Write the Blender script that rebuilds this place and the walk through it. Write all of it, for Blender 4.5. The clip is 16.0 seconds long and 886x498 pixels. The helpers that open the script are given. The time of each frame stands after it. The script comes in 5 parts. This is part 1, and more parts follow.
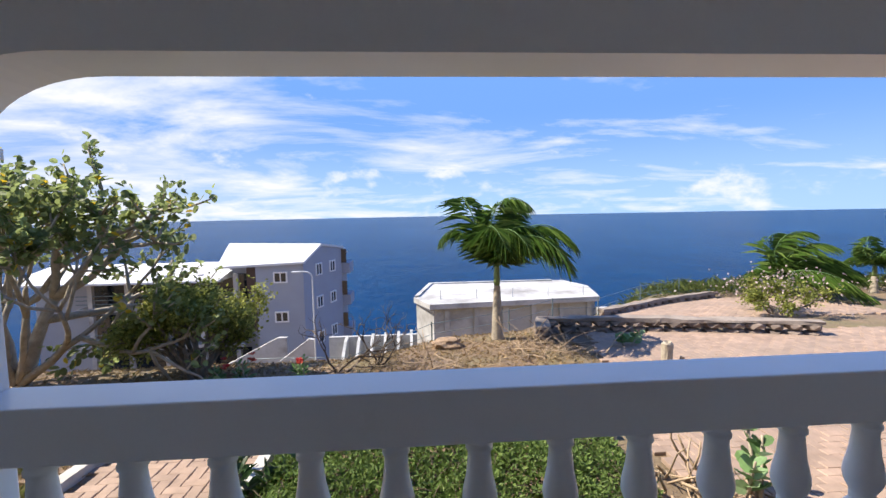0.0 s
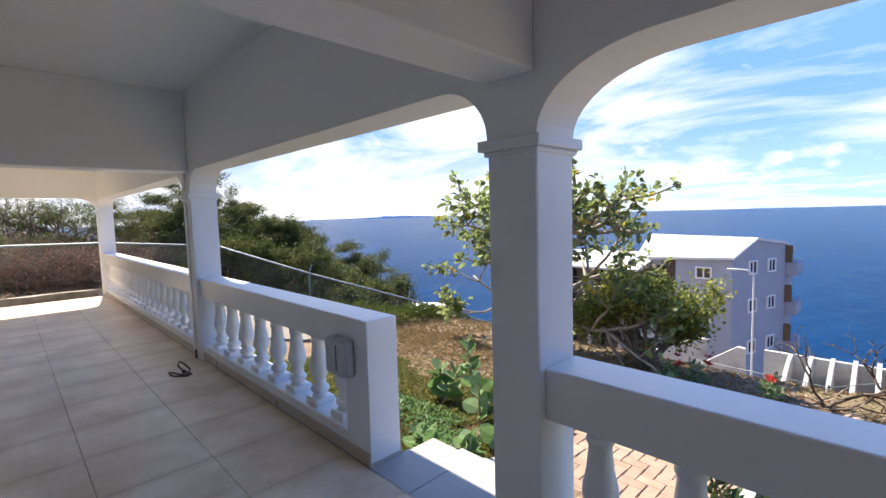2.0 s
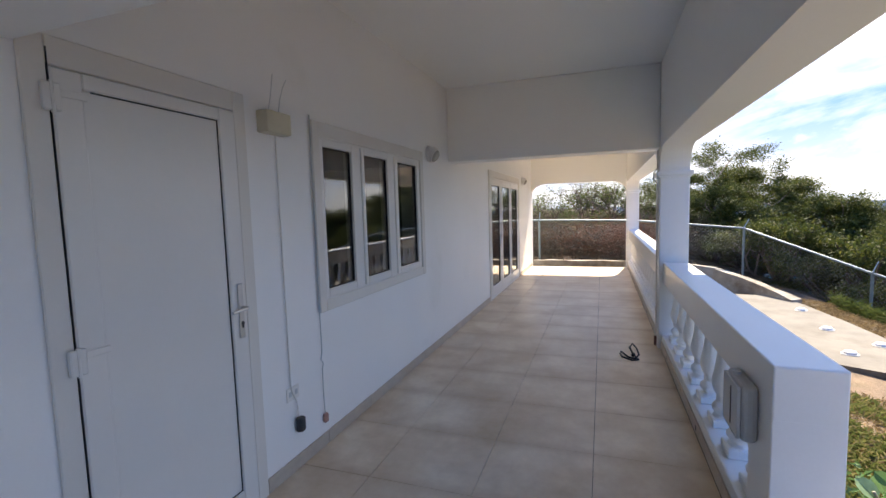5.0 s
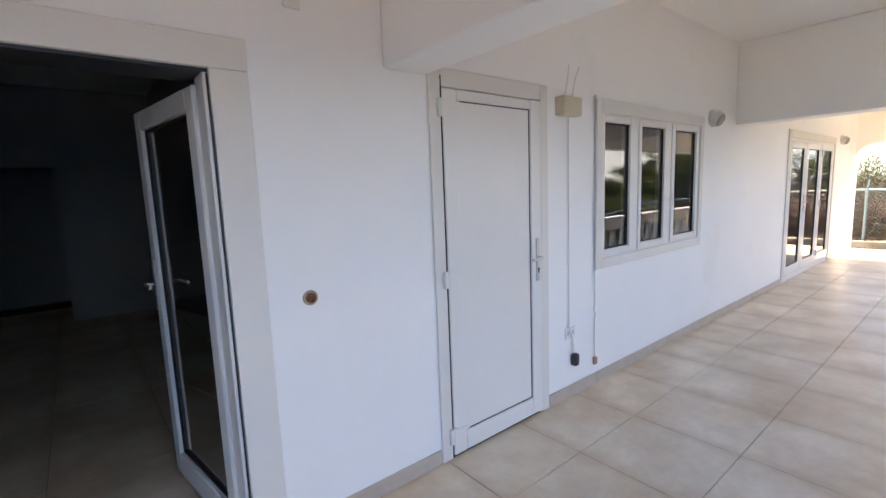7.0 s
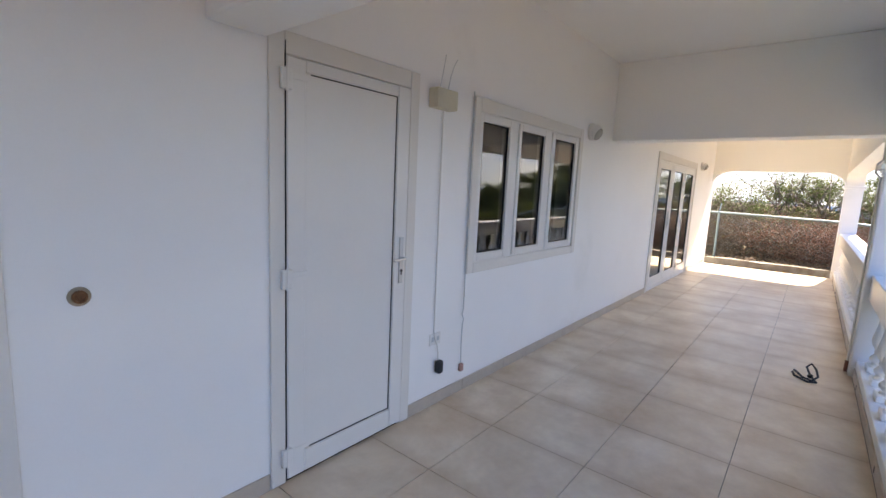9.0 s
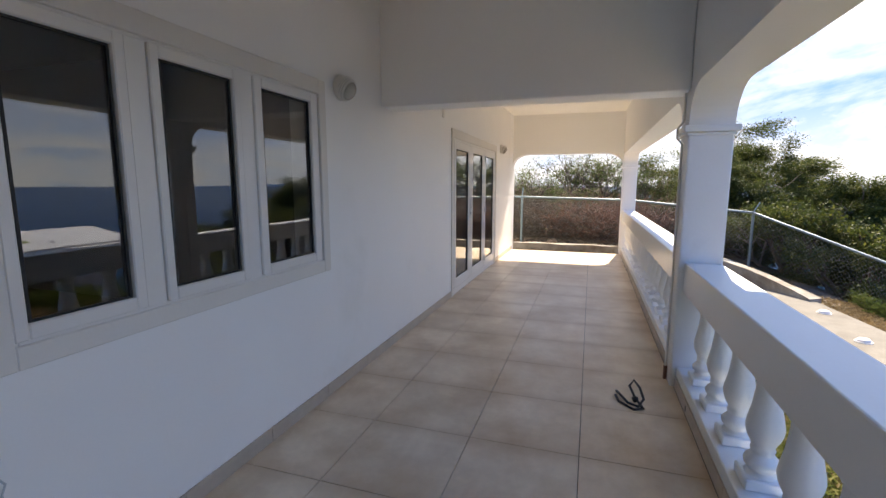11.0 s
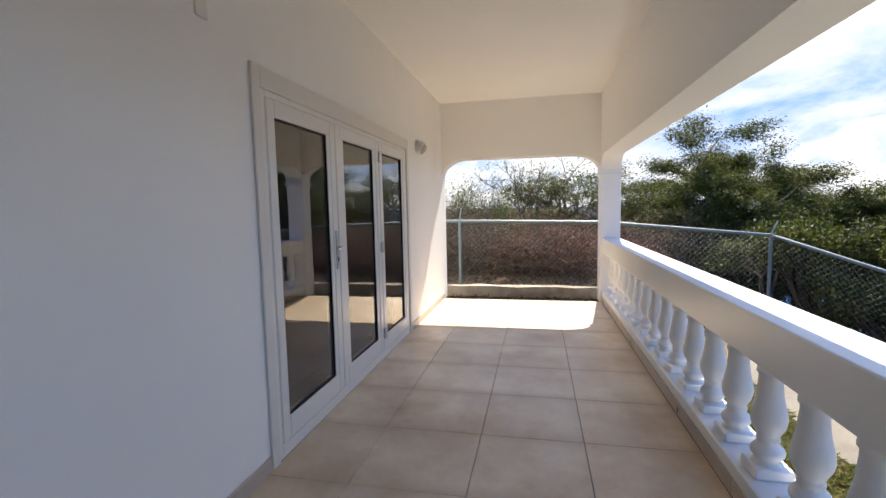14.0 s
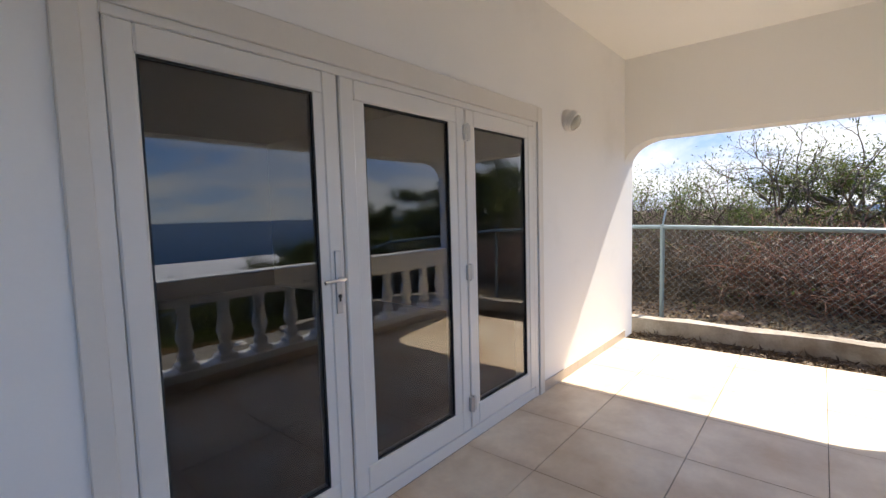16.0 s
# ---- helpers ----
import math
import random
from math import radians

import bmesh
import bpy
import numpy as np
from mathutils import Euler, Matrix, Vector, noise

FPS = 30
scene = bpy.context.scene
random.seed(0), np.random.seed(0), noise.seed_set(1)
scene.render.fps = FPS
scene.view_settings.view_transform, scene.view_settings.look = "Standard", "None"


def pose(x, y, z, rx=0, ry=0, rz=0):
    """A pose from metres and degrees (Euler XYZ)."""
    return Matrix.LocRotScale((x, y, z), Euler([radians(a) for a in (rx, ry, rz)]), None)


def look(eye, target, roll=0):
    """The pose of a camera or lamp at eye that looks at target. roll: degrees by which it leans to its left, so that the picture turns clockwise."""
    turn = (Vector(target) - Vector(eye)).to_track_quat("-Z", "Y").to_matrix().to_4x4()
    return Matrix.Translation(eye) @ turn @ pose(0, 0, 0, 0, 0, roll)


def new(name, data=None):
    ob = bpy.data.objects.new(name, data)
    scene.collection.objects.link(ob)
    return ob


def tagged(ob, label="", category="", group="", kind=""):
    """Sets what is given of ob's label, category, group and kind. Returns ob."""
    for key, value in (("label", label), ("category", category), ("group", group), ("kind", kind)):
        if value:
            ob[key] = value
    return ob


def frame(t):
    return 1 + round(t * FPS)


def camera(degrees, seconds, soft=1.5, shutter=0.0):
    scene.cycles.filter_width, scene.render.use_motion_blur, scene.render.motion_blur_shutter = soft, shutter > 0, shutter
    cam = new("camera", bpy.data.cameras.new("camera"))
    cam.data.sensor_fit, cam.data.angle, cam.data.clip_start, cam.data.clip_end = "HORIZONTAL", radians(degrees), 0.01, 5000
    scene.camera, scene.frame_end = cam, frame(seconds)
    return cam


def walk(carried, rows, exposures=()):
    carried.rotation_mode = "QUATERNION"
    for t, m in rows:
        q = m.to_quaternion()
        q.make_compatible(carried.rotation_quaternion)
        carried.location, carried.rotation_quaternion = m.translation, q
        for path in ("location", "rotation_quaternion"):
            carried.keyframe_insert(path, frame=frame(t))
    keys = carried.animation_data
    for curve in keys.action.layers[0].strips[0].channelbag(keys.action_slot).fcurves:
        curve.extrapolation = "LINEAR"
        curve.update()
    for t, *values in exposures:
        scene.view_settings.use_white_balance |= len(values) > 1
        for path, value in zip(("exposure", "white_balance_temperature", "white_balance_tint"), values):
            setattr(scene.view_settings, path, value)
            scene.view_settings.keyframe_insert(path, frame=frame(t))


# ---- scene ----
cam = camera(89.1, 16.0)
PATH = [
    (0, (2.463, 0.696, 1.54), (2.597, 2.686, 1.385), -1.1),
    (0.5, (2.289, 0.748, 1.536), (1.935, 2.71, 1.381), -1.2),
    (1, (2.174, 0.735, 1.53), (1.452, 2.594, 1.374), -0.9),
    (1.5, (2.011, 0.731, 1.525), (0.952, 2.42, 1.372), -1.2),
    (2, (1.869, 0.779, 1.524), (0.442, 2.173, 1.371), -1.6),
    (2.5, (1.781, 0.879, 1.506), (0.075, 1.913, 1.36), -1.1),
    (3, (1.678, 1.03, 1.496), (-0.165, 1.791, 1.337), -0.3),
    (3.5, (1.5, 1.242, 1.493), (-0.451, 1.648, 1.328), -0.4),
    (4, (1.402, 1.443, 1.506), (-0.592, 1.478, 1.346), -1.2),
    (4.2, (1.369, 1.5, 1.507), (-0.619, 1.342, 1.351), -1.4),
    (6.3, (2.005, 1.853, 1.488), (0.353, 0.754, 1.24), -1.8),
    (6.5, (2.025, 1.845, 1.488), (0.443, 0.649, 1.234), -1.9),
    (7, (2.047, 1.819, 1.495), (0.798, 0.279, 1.231), -2.2),
    (7.5, (2.08, 1.777, 1.485), (1.072, 0.072, 1.213), -0.6),
    (8, (2.021, 1.789, 1.489), (1.053, 0.063, 1.202), 0.3),
    (8.5, (1.89, 1.817, 1.498), (0.632, 0.29, 1.206), 1.7),
    (9, (1.675, 1.841, 1.48), (0.14, 0.591, 1.198), 2.7),
    (9.5, (1.358, 1.769, 1.478), (-0.356, 0.779, 1.192), 3.0),
    (10, (0.971, 1.709, 1.469), (-0.871, 0.982, 1.193), 1.7),
    (10.2, (0.79, 1.705, 1.465), (-1.061, 1.001, 1.179), 1.2),
    (12.3, (-1.59, 1.478, 1.393), (-3.526, 1.038, 1.156), -1.3),
    (12.5, (-1.803, 1.457, 1.396), (-3.744, 1.033, 1.164), -1.4),
    (13, (-2.339, 1.439, 1.411), (-4.285, 1.024, 1.202), -1.4),
    (13.5, (-2.859, 1.387, 1.385), (-4.808, 0.977, 1.203), -1.4),
    (14, (-3.4, 1.385, 1.375), (-5.349, 0.975, 1.191), -1.2),
    (14.5, (-3.914, 1.389, 1.374), (-5.858, 0.954, 1.193), -1.5),
    (15, (-4.38, 1.442, 1.397), (-6.212, 0.66, 1.216), -2.7),
    (15.5, (-4.781, 1.558, 1.382), (-6.423, 0.426, 1.229), -2.5),
    (16, (-5.156, 1.583, 1.374), (-6.681, 0.298, 1.217), -1.6),
]
EXPOSURES = [(0.0, 1.49, 6970, 11), (1.0, 1.6, 7070, 11), (1.5, 1.74, 7170, 11), (2.0, 1.94, 7220, 11), (2.5, 2.06, 7270, 11), (3.0, 2.24, 7370, 11), (3.5, 2.32, 7370, 11), (4.2, 1.92, 7370, 11), (6.5, 2.93, 7870, 11), (7.5, 3.3, 8170, 11), (8.0, 3.2, 8170, 11), (8.5, 3.2, 8070, 11), (9.0, 2.73, 7970, 11), (9.5, 2.45, 7820, 11), (10.2, 2.0, 7720, 11), (12.5, 2.15, 7470, 10), (13.0, 2.32, 7370, 10), (13.5, 1.75, 7320, 10), (14.5, 1.97, 7070, 10), (15.0, 2.09, 6970, 10), (16.0, 1.8, 6970, 10)]
walk(cam, [(t, look(eye, target, roll)) for t, eye, target, roll in PATH], EXPOSURES)

# ---- world, sun ----
SUN_TO = Vector((-1.0, 0.16, 1.15)).normalized()
SUN_EL = math.asin(SUN_TO.z)
SUN_AZ = math.atan2(SUN_TO.x, SUN_TO.y)


def make_world():
    w = bpy.data.worlds.new("sky")
    scene.world = w
    w.use_nodes = True
    nt = w.node_tree
    nt.nodes.clear()
    N, L = nt.nodes.new, nt.links.new
    out, bg = N("ShaderNodeOutputWorld"), N("ShaderNodeBackground")
    sky = N("ShaderNodeTexSky")
    sky.sky_type = "NISHITA"
    sky.sun_disc = False
    sky.sun_elevation, sky.sun_rotation = SUN_EL, SUN_AZ
    sky.air_density, sky.dust_density, sky.ozone_density = 1.0, 0.2, 2.0
    co, sep = N("ShaderNodeTexCoord"), N("ShaderNodeSeparateXYZ")
    L(co.outputs["Generated"], sep.inputs[0])
    # flat cloud layer: direction divided by its height
    add = N("ShaderNodeMath")
    add.operation = "ADD"
    add.inputs[1].default_value = 0.14
    L(sep.outputs["Z"], add.inputs[0])
    dv = N("ShaderNodeVectorMath")
    dv.operation = "DIVIDE"
    comb = N("ShaderNodeCombineXYZ")
    for i in range(3):
        L(add.outputs[0], comb.inputs[i])
    L(co.outputs["Generated"], dv.inputs[0])
    L(comb.outputs[0], dv.inputs[1])
    mp = N("ShaderNodeMapping")
    mp.inputs["Rotation"].default_value = (0, 0, 0.35)
    mp.inputs["Scale"].default_value = (0.7, 1.0, 0.6)
    mp.inputs["Location"].default_value = (3.2, 1.9, 0.0)
    L(dv.outputs[0], mp.inputs[0])
    n1 = N("ShaderNodeTexNoise")
    n1.inputs["Scale"].default_value, n1.inputs["Detail"].default_value = 0.95, 10.0
    n1.inputs["Roughness"].default_value, n1.inputs["Distortion"].default_value = 0.60, 0.45
    L(mp.outputs[0], n1.inputs["Vector"])
    # more cloud towards the sun's side
    hz = N("ShaderNodeMath")
    hz.operation = "MULTIPLY_ADD"
    hz.inputs[1].default_value = -0.085
    hz.inputs[2].default_value = 0.0
    L(sep.outputs["X"], hz.inputs[0])
    sm = N("ShaderNodeMath")
    sm.operation = "ADD"
    L(n1.outputs["Fac"], sm.inputs[0])
    L(hz.outputs[0], sm.inputs[1])
    rp = N("ShaderNodeValToRGB")
    rp.color_ramp.elements[0].position, rp.color_ramp.elements[1].position = 0.48, 0.68
    rp.color_ramp.elements[0].color, rp.color_ramp.elements[1].color = (0, 0, 0, 1), (0.9, 0.9, 0.9, 1)
    L(sm.outputs[0], rp.inputs[0])
    # small heaped clouds low over the sea
    mp2 = N("ShaderNodeMapping")
    mp2.inputs["Scale"].default_value = (1.0, 1.0, 1.9)
    L(co.outputs["Generated"], mp2.inputs[0])
    n2 = N("ShaderNodeTexNoise")
    n2.inputs["Scale"].default_value, n2.inputs["Detail"].default_value = 9.0, 8.0
    n2.inputs["Roughness"].default_value = 0.55
    L(mp2.outputs[0], n2.inputs["Vector"])
    band = N("ShaderNodeMapRange")
    band.inputs[1].default_value, band.inputs[2].default_value = 0.02, 0.20
    band.inputs[3].default_value, band.inputs[4].default_value = 0.03, -0.16
    L(sep.outputs["Z"], band.inputs[0])
    s2 = N("ShaderNodeMath")
    s2.operation = "ADD"
    L(n2.outputs["Fac"], s2.inputs[0])
    L(band.outputs[0], s2.inputs[1])
    s3 = N("ShaderNodeMath")
    s3.operation = "ADD"
    L(s2.outputs[0], s3.inputs[0])
    L(hz.outputs[0], s3.inputs[1])
    rp2 = N("ShaderNodeMapRange")
    rp2.interpolation_type = "SMOOTHSTEP"
    rp2.inputs[1].default_value, rp2.inputs[2].default_value = 0.51, 0.68
    rp2.inputs[4].default_value = 0.8
    L(s3.outputs[0], rp2.inputs[0])
    most = N("ShaderNodeMath")
    most.operation = "MAXIMUM"
    L(rp.outputs[0], most.inputs[0])
    L(rp2.outputs[0], most.inputs[1])
    mix = N("ShaderNodeMix")
    mix.data_type = "RGBA"
    L(most.outputs[0], mix.inputs[0])
    tint = N("ShaderNodeMix")
    tint.data_type, tint.blend_type = "RGBA", "MULTIPLY"
    tint.inputs[0].default_value = 1.0
    tint.inputs[7].default_value = SKY_TINT
    L(sky.outputs[0], tint.inputs[6])
    hf = N("ShaderNodeMapRange")
    hf.interpolation_type = "SMOOTHSTEP"
    hf.inputs[1].default_value, hf.inputs[2].default_value = -0.02, 0.22
    hf.inputs[3].default_value, hf.inputs[4].default_value = 0.85, 0.0
    L(sep.outputs["Z"], hf.inputs[0])
    haze = N("ShaderNodeMix")
    haze.data_type = "RGBA"
    side = N("ShaderNodeMapRange")
    side.interpolation_type = "SMOOTHSTEP"
    side.inputs[1].default_value, side.inputs[2].default_value = -0.1, -0.75
    L(sep.outputs["X"], side.inputs[0])
    glare = N("ShaderNodeMix")
    glare.data_type = "RGBA"
    glare.inputs[6].default_value, glare.inputs[7].default_value = HAZE, (2.2, 2.45, 2.85, 1)
    L(side.outputs[0], glare.inputs[0])
    L(glare.outputs[2], haze.inputs[7])
    L(hf.outputs[0], haze.inputs[0])
    # thin high haze keeps the blue even towards the sun
    cap = N("ShaderNodeMix")
    cap.data_type, cap.blend_type = "RGBA", "DARKEN"
    cap.inputs[0].default_value = 1.0
    cap.inputs[7].default_value = SKY_TOP
    L(tint.outputs[2], cap.inputs[6])
    L(cap.outputs[2], haze.inputs[6])
    L(haze.outputs[2], mix.inputs[6])
    mix.inputs[7].default_value = CLOUD
    L(mix.outputs[2], bg.inputs[0])
    bg.inputs[1].default_value = SKY
    L(bg.outputs[0], out.inputs[0])


SKY, CLOUD, SKY_TINT, HAZE, SKY_TOP = 0.135, (2.75, 2.85, 3.05, 1), (0.30, 0.53, 1.0, 1), (1.35, 2.1, 3.2, 1), (0.52, 1.2, 2.9, 1)
make_world()
sun_data = bpy.data.lights.new("sun", "SUN")
sun_data.energy, sun_data.angle, sun_data.color = 3.5, radians(0.5), (1.0, 0.95, 0.87)
sun = new("sun", sun_data)
sun.matrix_world = look((0, 0, 30), Vector((0, 0, 30)) - SUN_TO)


# ---- materials ----
def material(name, colour, rough=0.6, metal=0.0, vary=0.12, scale=6.0, fine=60.0, bump=0.15, dirt=None, dirt_at=(0.55, 0.75), dirt_scale=1.2, rand=0.0, island=0.0, spec=0.5, coat=0.0, distance=0.01, wave=None):
    """Noise at two scales on colour, roughness and relief; dirt: a second colour in patches."""
    m = bpy.data.materials.new(name)
    m.use_nodes = True
    nt = m.node_tree
    N, L = nt.nodes.new, nt.links.new
    b = nt.nodes["Principled BSDF"]
    b.inputs["Roughness"].default_value, b.inputs["Metallic"].default_value = rough, metal
    b.inputs["Specular IOR Level"].default_value = spec
    b.inputs["Coat Weight"].default_value = coat
    co = N("ShaderNodeTexCoord")
    geo = N("ShaderNodeNewGeometry")
    src = geo.outputs["Position"]
    n1, n2 = N("ShaderNodeTexNoise"), N("ShaderNodeTexNoise")
    n1.inputs["Scale"].default_value, n1.inputs["Detail"].default_value = scale, 5.0
    n2.inputs["Scale"].default_value, n2.inputs["Detail"].default_value = fine, 4.0
    L(src, n1.inputs["Vector"])
    L(src, n2.inputs["Vector"])
    a = N("ShaderNodeMath")
    a.operation = "MULTIPLY_ADD"
    a.inputs[1].default_value = 0.45
    L(n2.outputs["Fac"], a.inputs[0])
    L(n1.outputs["Fac"], a.inputs[2])
    mr = N("ShaderNodeMapRange")
    mr.inputs[1].default_value, mr.inputs[2].default_value = 0.45, 1.0
    mr.inputs[3].default_value, mr.inputs[4].default_value = 1 - vary, 1 + vary
    L(a.outputs[0], mr.inputs[0])
    last = mr.outputs[0]
    if rand or island:
        src2 = N("ShaderNodeObjectInfo").outputs["Random"] if rand else geo.outputs["Random Per Island"]
        r = N("ShaderNodeMapRange")
        r.inputs[3].default_value, r.inputs[4].default_value = 1 - (rand or island), 1 + (rand or island)
        L(src2, r.inputs[0])
        mu = N("ShaderNodeMath")
        mu.operation = "MULTIPLY"
        L(last, mu.inputs[0])
        L(r.outputs[0], mu.inputs[1])
        last = mu.outputs[0]
    mx = N("ShaderNodeVectorMath")
    mx.operation = "SCALE"
    mx.inputs[0].default_value = colour
    L(last, mx.inputs["Scale"])
    col = mx.outputs[0]
    if dirt:
        n3 = N("ShaderNodeTexNoise")
        n3.inputs["Scale"].default_value, n3.inputs["Detail"].default_value = dirt_scale, 7.0
        n3.inputs["Roughness"].default_value = 0.62
        L(src, n3.inputs["Vector"])
        rp = N("ShaderNodeMapRange")
        rp.inputs[1].default_value, rp.inputs[2].default_value = dirt_at
        L(n3.outputs["Fac"], rp.inputs[0])
        mm = N("ShaderNodeMix")
        mm.data_type = "RGBA"
        mm.inputs[7].default_value = (*dirt, 1)
        L(rp.outputs[0], mm.inputs[0])
        L(col, mm.inputs[6])
        col = mm.outputs[2]
    L(col, b.inputs["Base Color"])
    if bump:
        bp = N("ShaderNodeBump")
        bp.inputs["Strength"].default_value, bp.inputs["Distance"].default_value = bump, distance
        L(a.outputs[0], bp.inputs["Height"])
        L(bp.outputs[0], b.inputs["Normal"])
    return m


def leaf_material(name, colour, under=None, yellow=None, back=0.35, rough=0.6):
    """Leaves: colour varies from leaf to leaf, light comes through."""
    m = bpy.data.materials.new(name)
    m.use_nodes = True
    nt = m.node_tree
    N, L = nt.nodes.new, nt.links.new
    b = nt.nodes["Principled BSDF"]
    b.inputs["Roughness"].default_value = rough
    b.inputs["Specular IOR Level"].default_value = 0.25
    geo = N("ShaderNodeNewGeometry")
    rp = N("ShaderNodeValToRGB")
    e = rp.color_ramp.elements
    e[0].color, e[1].color = (*[c * 0.55 for c in colour], 1), (*[c * 1.35 for c in colour], 1)
    if under:
        k = e.new(0.6)
        k.color = (*colour, 1)
        e[-1].color = (*under, 1)
    if yellow:
        k = e.new(0.965)
        k.color = (*[c * 1.3 for c in colour], 1)
        e[-1].color = (*yellow, 1)
        e[-1].position = 0.985
    L(geo.outputs["Random Per Island"], rp.inputs[0])
    n = N("ShaderNodeTexNoise")
    n.inputs["Scale"].default_value = 30
    L(geo.outputs["Position"], n.inputs["Vector"])
    mr = N("ShaderNodeMapRange")
    mr.inputs[3].default_value, mr.inputs[4].default_value = 0.7, 1.3
    L(n.outputs["Fac"], mr.inputs[0])
    sc = N("ShaderNodeVectorMath")
    sc.operation = "SCALE"
    L(rp.outputs[0], sc.inputs[0])
    L(mr.outputs[0], sc.inputs["Scale"])
    L(sc.outputs[0], b.inputs["Base Color"])
    tr, ms = N("ShaderNodeBsdfTranslucent"), N("ShaderNodeMixShader")
    L(sc.outputs[0], tr.inputs[0])
    ms.inputs[0].default_value = back
    L(b.outputs[0], ms.inputs[1])
    L(tr.outputs[0], ms.inputs[2])
    L(ms.outputs[0], nt.nodes["Material Output"].inputs[0])
    return m


def glass_material(name, tint, ior=1.5):
    m = bpy.data.materials.new(name)
    m.use_nodes = True
    b = m.node_tree.nodes["Principled BSDF"]
    b.inputs["Base Color"].default_value = (*tint, 1)
    b.inputs["Roughness"].default_value = 0.0
    b.inputs["IOR"].default_value = ior
    b.inputs["Transmission Weight"].default_value = 1.0
    return m


WHITE = material("white_wall_paint", (0.90, 0.89, 0.87), 0.5, vary=0.02, scale=1.4, fine=90, bump=0.08, dirt=(0.80, 0.79, 0.76), dirt_at=(0.58, 0.8), dirt_scale=0.9, distance=0.003)
GLOSS = material("white_gloss_paint", (0.87, 0.87, 0.855), 0.32, vary=0.025, scale=2.5, fine=70, bump=0.10, dirt=(0.78, 0.77, 0.74), dirt_at=(0.6, 0.8), dirt_scale=2.0, distance=0.003)
CEIL = material("ceiling_paint", (0.91, 0.90, 0.865), 0.42, vary=0.02, scale=1.0, fine=60, bump=0.08, distance=0.004)
CREAM = material("cream_trim_paint", (0.77, 0.735, 0.68), 0.5, vary=0.03, scale=3, fine=80, bump=0.08, distance=0.002)
PVC = material("white_pvc", (0.80, 0.775, 0.735), 0.3, vary=0.02, scale=3, fine=50, bump=0.03, distance=0.001)
TILE = material("beige_floor_tile", (0.82, 0.69, 0.53), 0.34, vary=0.10, scale=2.2, fine=26, bump=0.04, dirt=(0.57, 0.405, 0.255), dirt_at=(0.37, 0.70), dirt_scale=1.7, rand=0.05, distance=0.002)


def edge_shading(m, size, reach, colour, amount):
    """Printed shading along two opposite edges of a tile, ragged by noise."""
    nt = m.node_tree
    N, L = nt.nodes.new, nt.links.new
    b = nt.nodes["Principled BSDF"]
    src = b.inputs["Base Color"].links[0].from_socket
    sep = N("ShaderNodeSeparateXYZ")
    L(N("ShaderNodeTexCoord").outputs["Object"], sep.inputs[0])
    pp = N("ShaderNodeMath")
    pp.operation = "PINGPONG"
    pp.inputs[1].default_value = size / 2
    L(sep.outputs["X"], pp.inputs[0])
    n = N("ShaderNodeTexNoise")
    n.inputs["Scale"].default_value, n.inputs["Detail"].default_value = 4.0, 5.0
    L(N("ShaderNodeNewGeometry").outputs["Position"], n.inputs["Vector"])
    wob = N("ShaderNodeMath")
    wob.operation = "MULTIPLY_ADD"
    wob.inputs[1].default_value = 0.16
    L(n.outputs["Fac"], wob.inputs[0])
    L(pp.outputs[0], wob.inputs[2])
    mr = N("ShaderNodeMapRange")
    mr.interpolation_type = "SMOOTHSTEP"
    mr.inputs[1].default_value, mr.inputs[2].default_value = 0.06, 0.06 + reach
    mr.inputs[3].default_value, mr.inputs[4].default_value = amount, 0.0
    L(wob.outputs[0], mr.inputs[0])
    mx = N("ShaderNodeMix")
    mx.data_type = "RGBA"
    mx.inputs[7].default_value = (*colour, 1)
    L(mr.outputs[0], mx.inputs[0])
    L(src, mx.inputs[6])
    L(mx.outputs[2], b.inputs["Base Color"])


edge_shading(TILE, 0.6, 0.13, (0.52, 0.36, 0.22), 0.42)
GROUT = material("dark_grout", (0.15, 0.115, 0.085), 0.9, vary=0.3, scale=10, bump=0.2)
SKIRT = material("beige_skirting_tile", (0.52, 0.44, 0.36), 0.4, vary=0.10, scale=6, fine=40, bump=0.05, rand=0.05, distance=0.002)
GREYTILE = material("grey_step_tile", (0.36, 0.36, 0.36), 0.5, vary=0.08, scale=3, fine=40, bump=0.06, rand=0.05)
GLASS = glass_material("window_glass", (0.55, 0.56, 0.55), 1.78)
RUBBER = material("black_gasket", (0.02, 0.02, 0.02), 0.6, bump=0)
METAL = material("brushed_steel", (0.62, 0.62, 0.62), 0.28, 1.0, vary=0.05, scale=20, bump=0.03)
# dark plastic parts, and the painted shade round the open door
DARK = material("dark_plastic_and_shade", (0.03, 0.03, 0.035), 0.5, bump=0.05)
GREYPL = material("grey_plastic", (0.53, 0.55, 0.555), 0.45, vary=0.06, scale=8, bump=0.05)
IVORY = material("ivory_plastic", (0.62, 0.57, 0.43), 0.5, vary=0.05, scale=8, bump=0.05)
# even grey, lowered so that the rooms behind the doors stay dim
ROOMWALL = material("dimmed_room_wall_paint", (0.34, 0.335, 0.33), 0.7, vary=0.05, scale=2, bump=0.05)


# ---- mesh helpers ----
def finish(name, bm, mat, parent=None, label="", smooth=False):
    me = bpy.data.meshes.new(name)
    bm.normal_update()
    bm.to_mesh(me)
    bm.free()
    if smooth:
        me.polygons.foreach_set("use_smooth", [True] * len(me.polygons))
    for k in (mat if isinstance(mat, (list, tuple)) else (mat,)):
        me.materials.append(k)
    ob = new(name, me)
    if parent is not None:
        ob.parent = parent
    if label:
        ob["label"] = label
    return ob


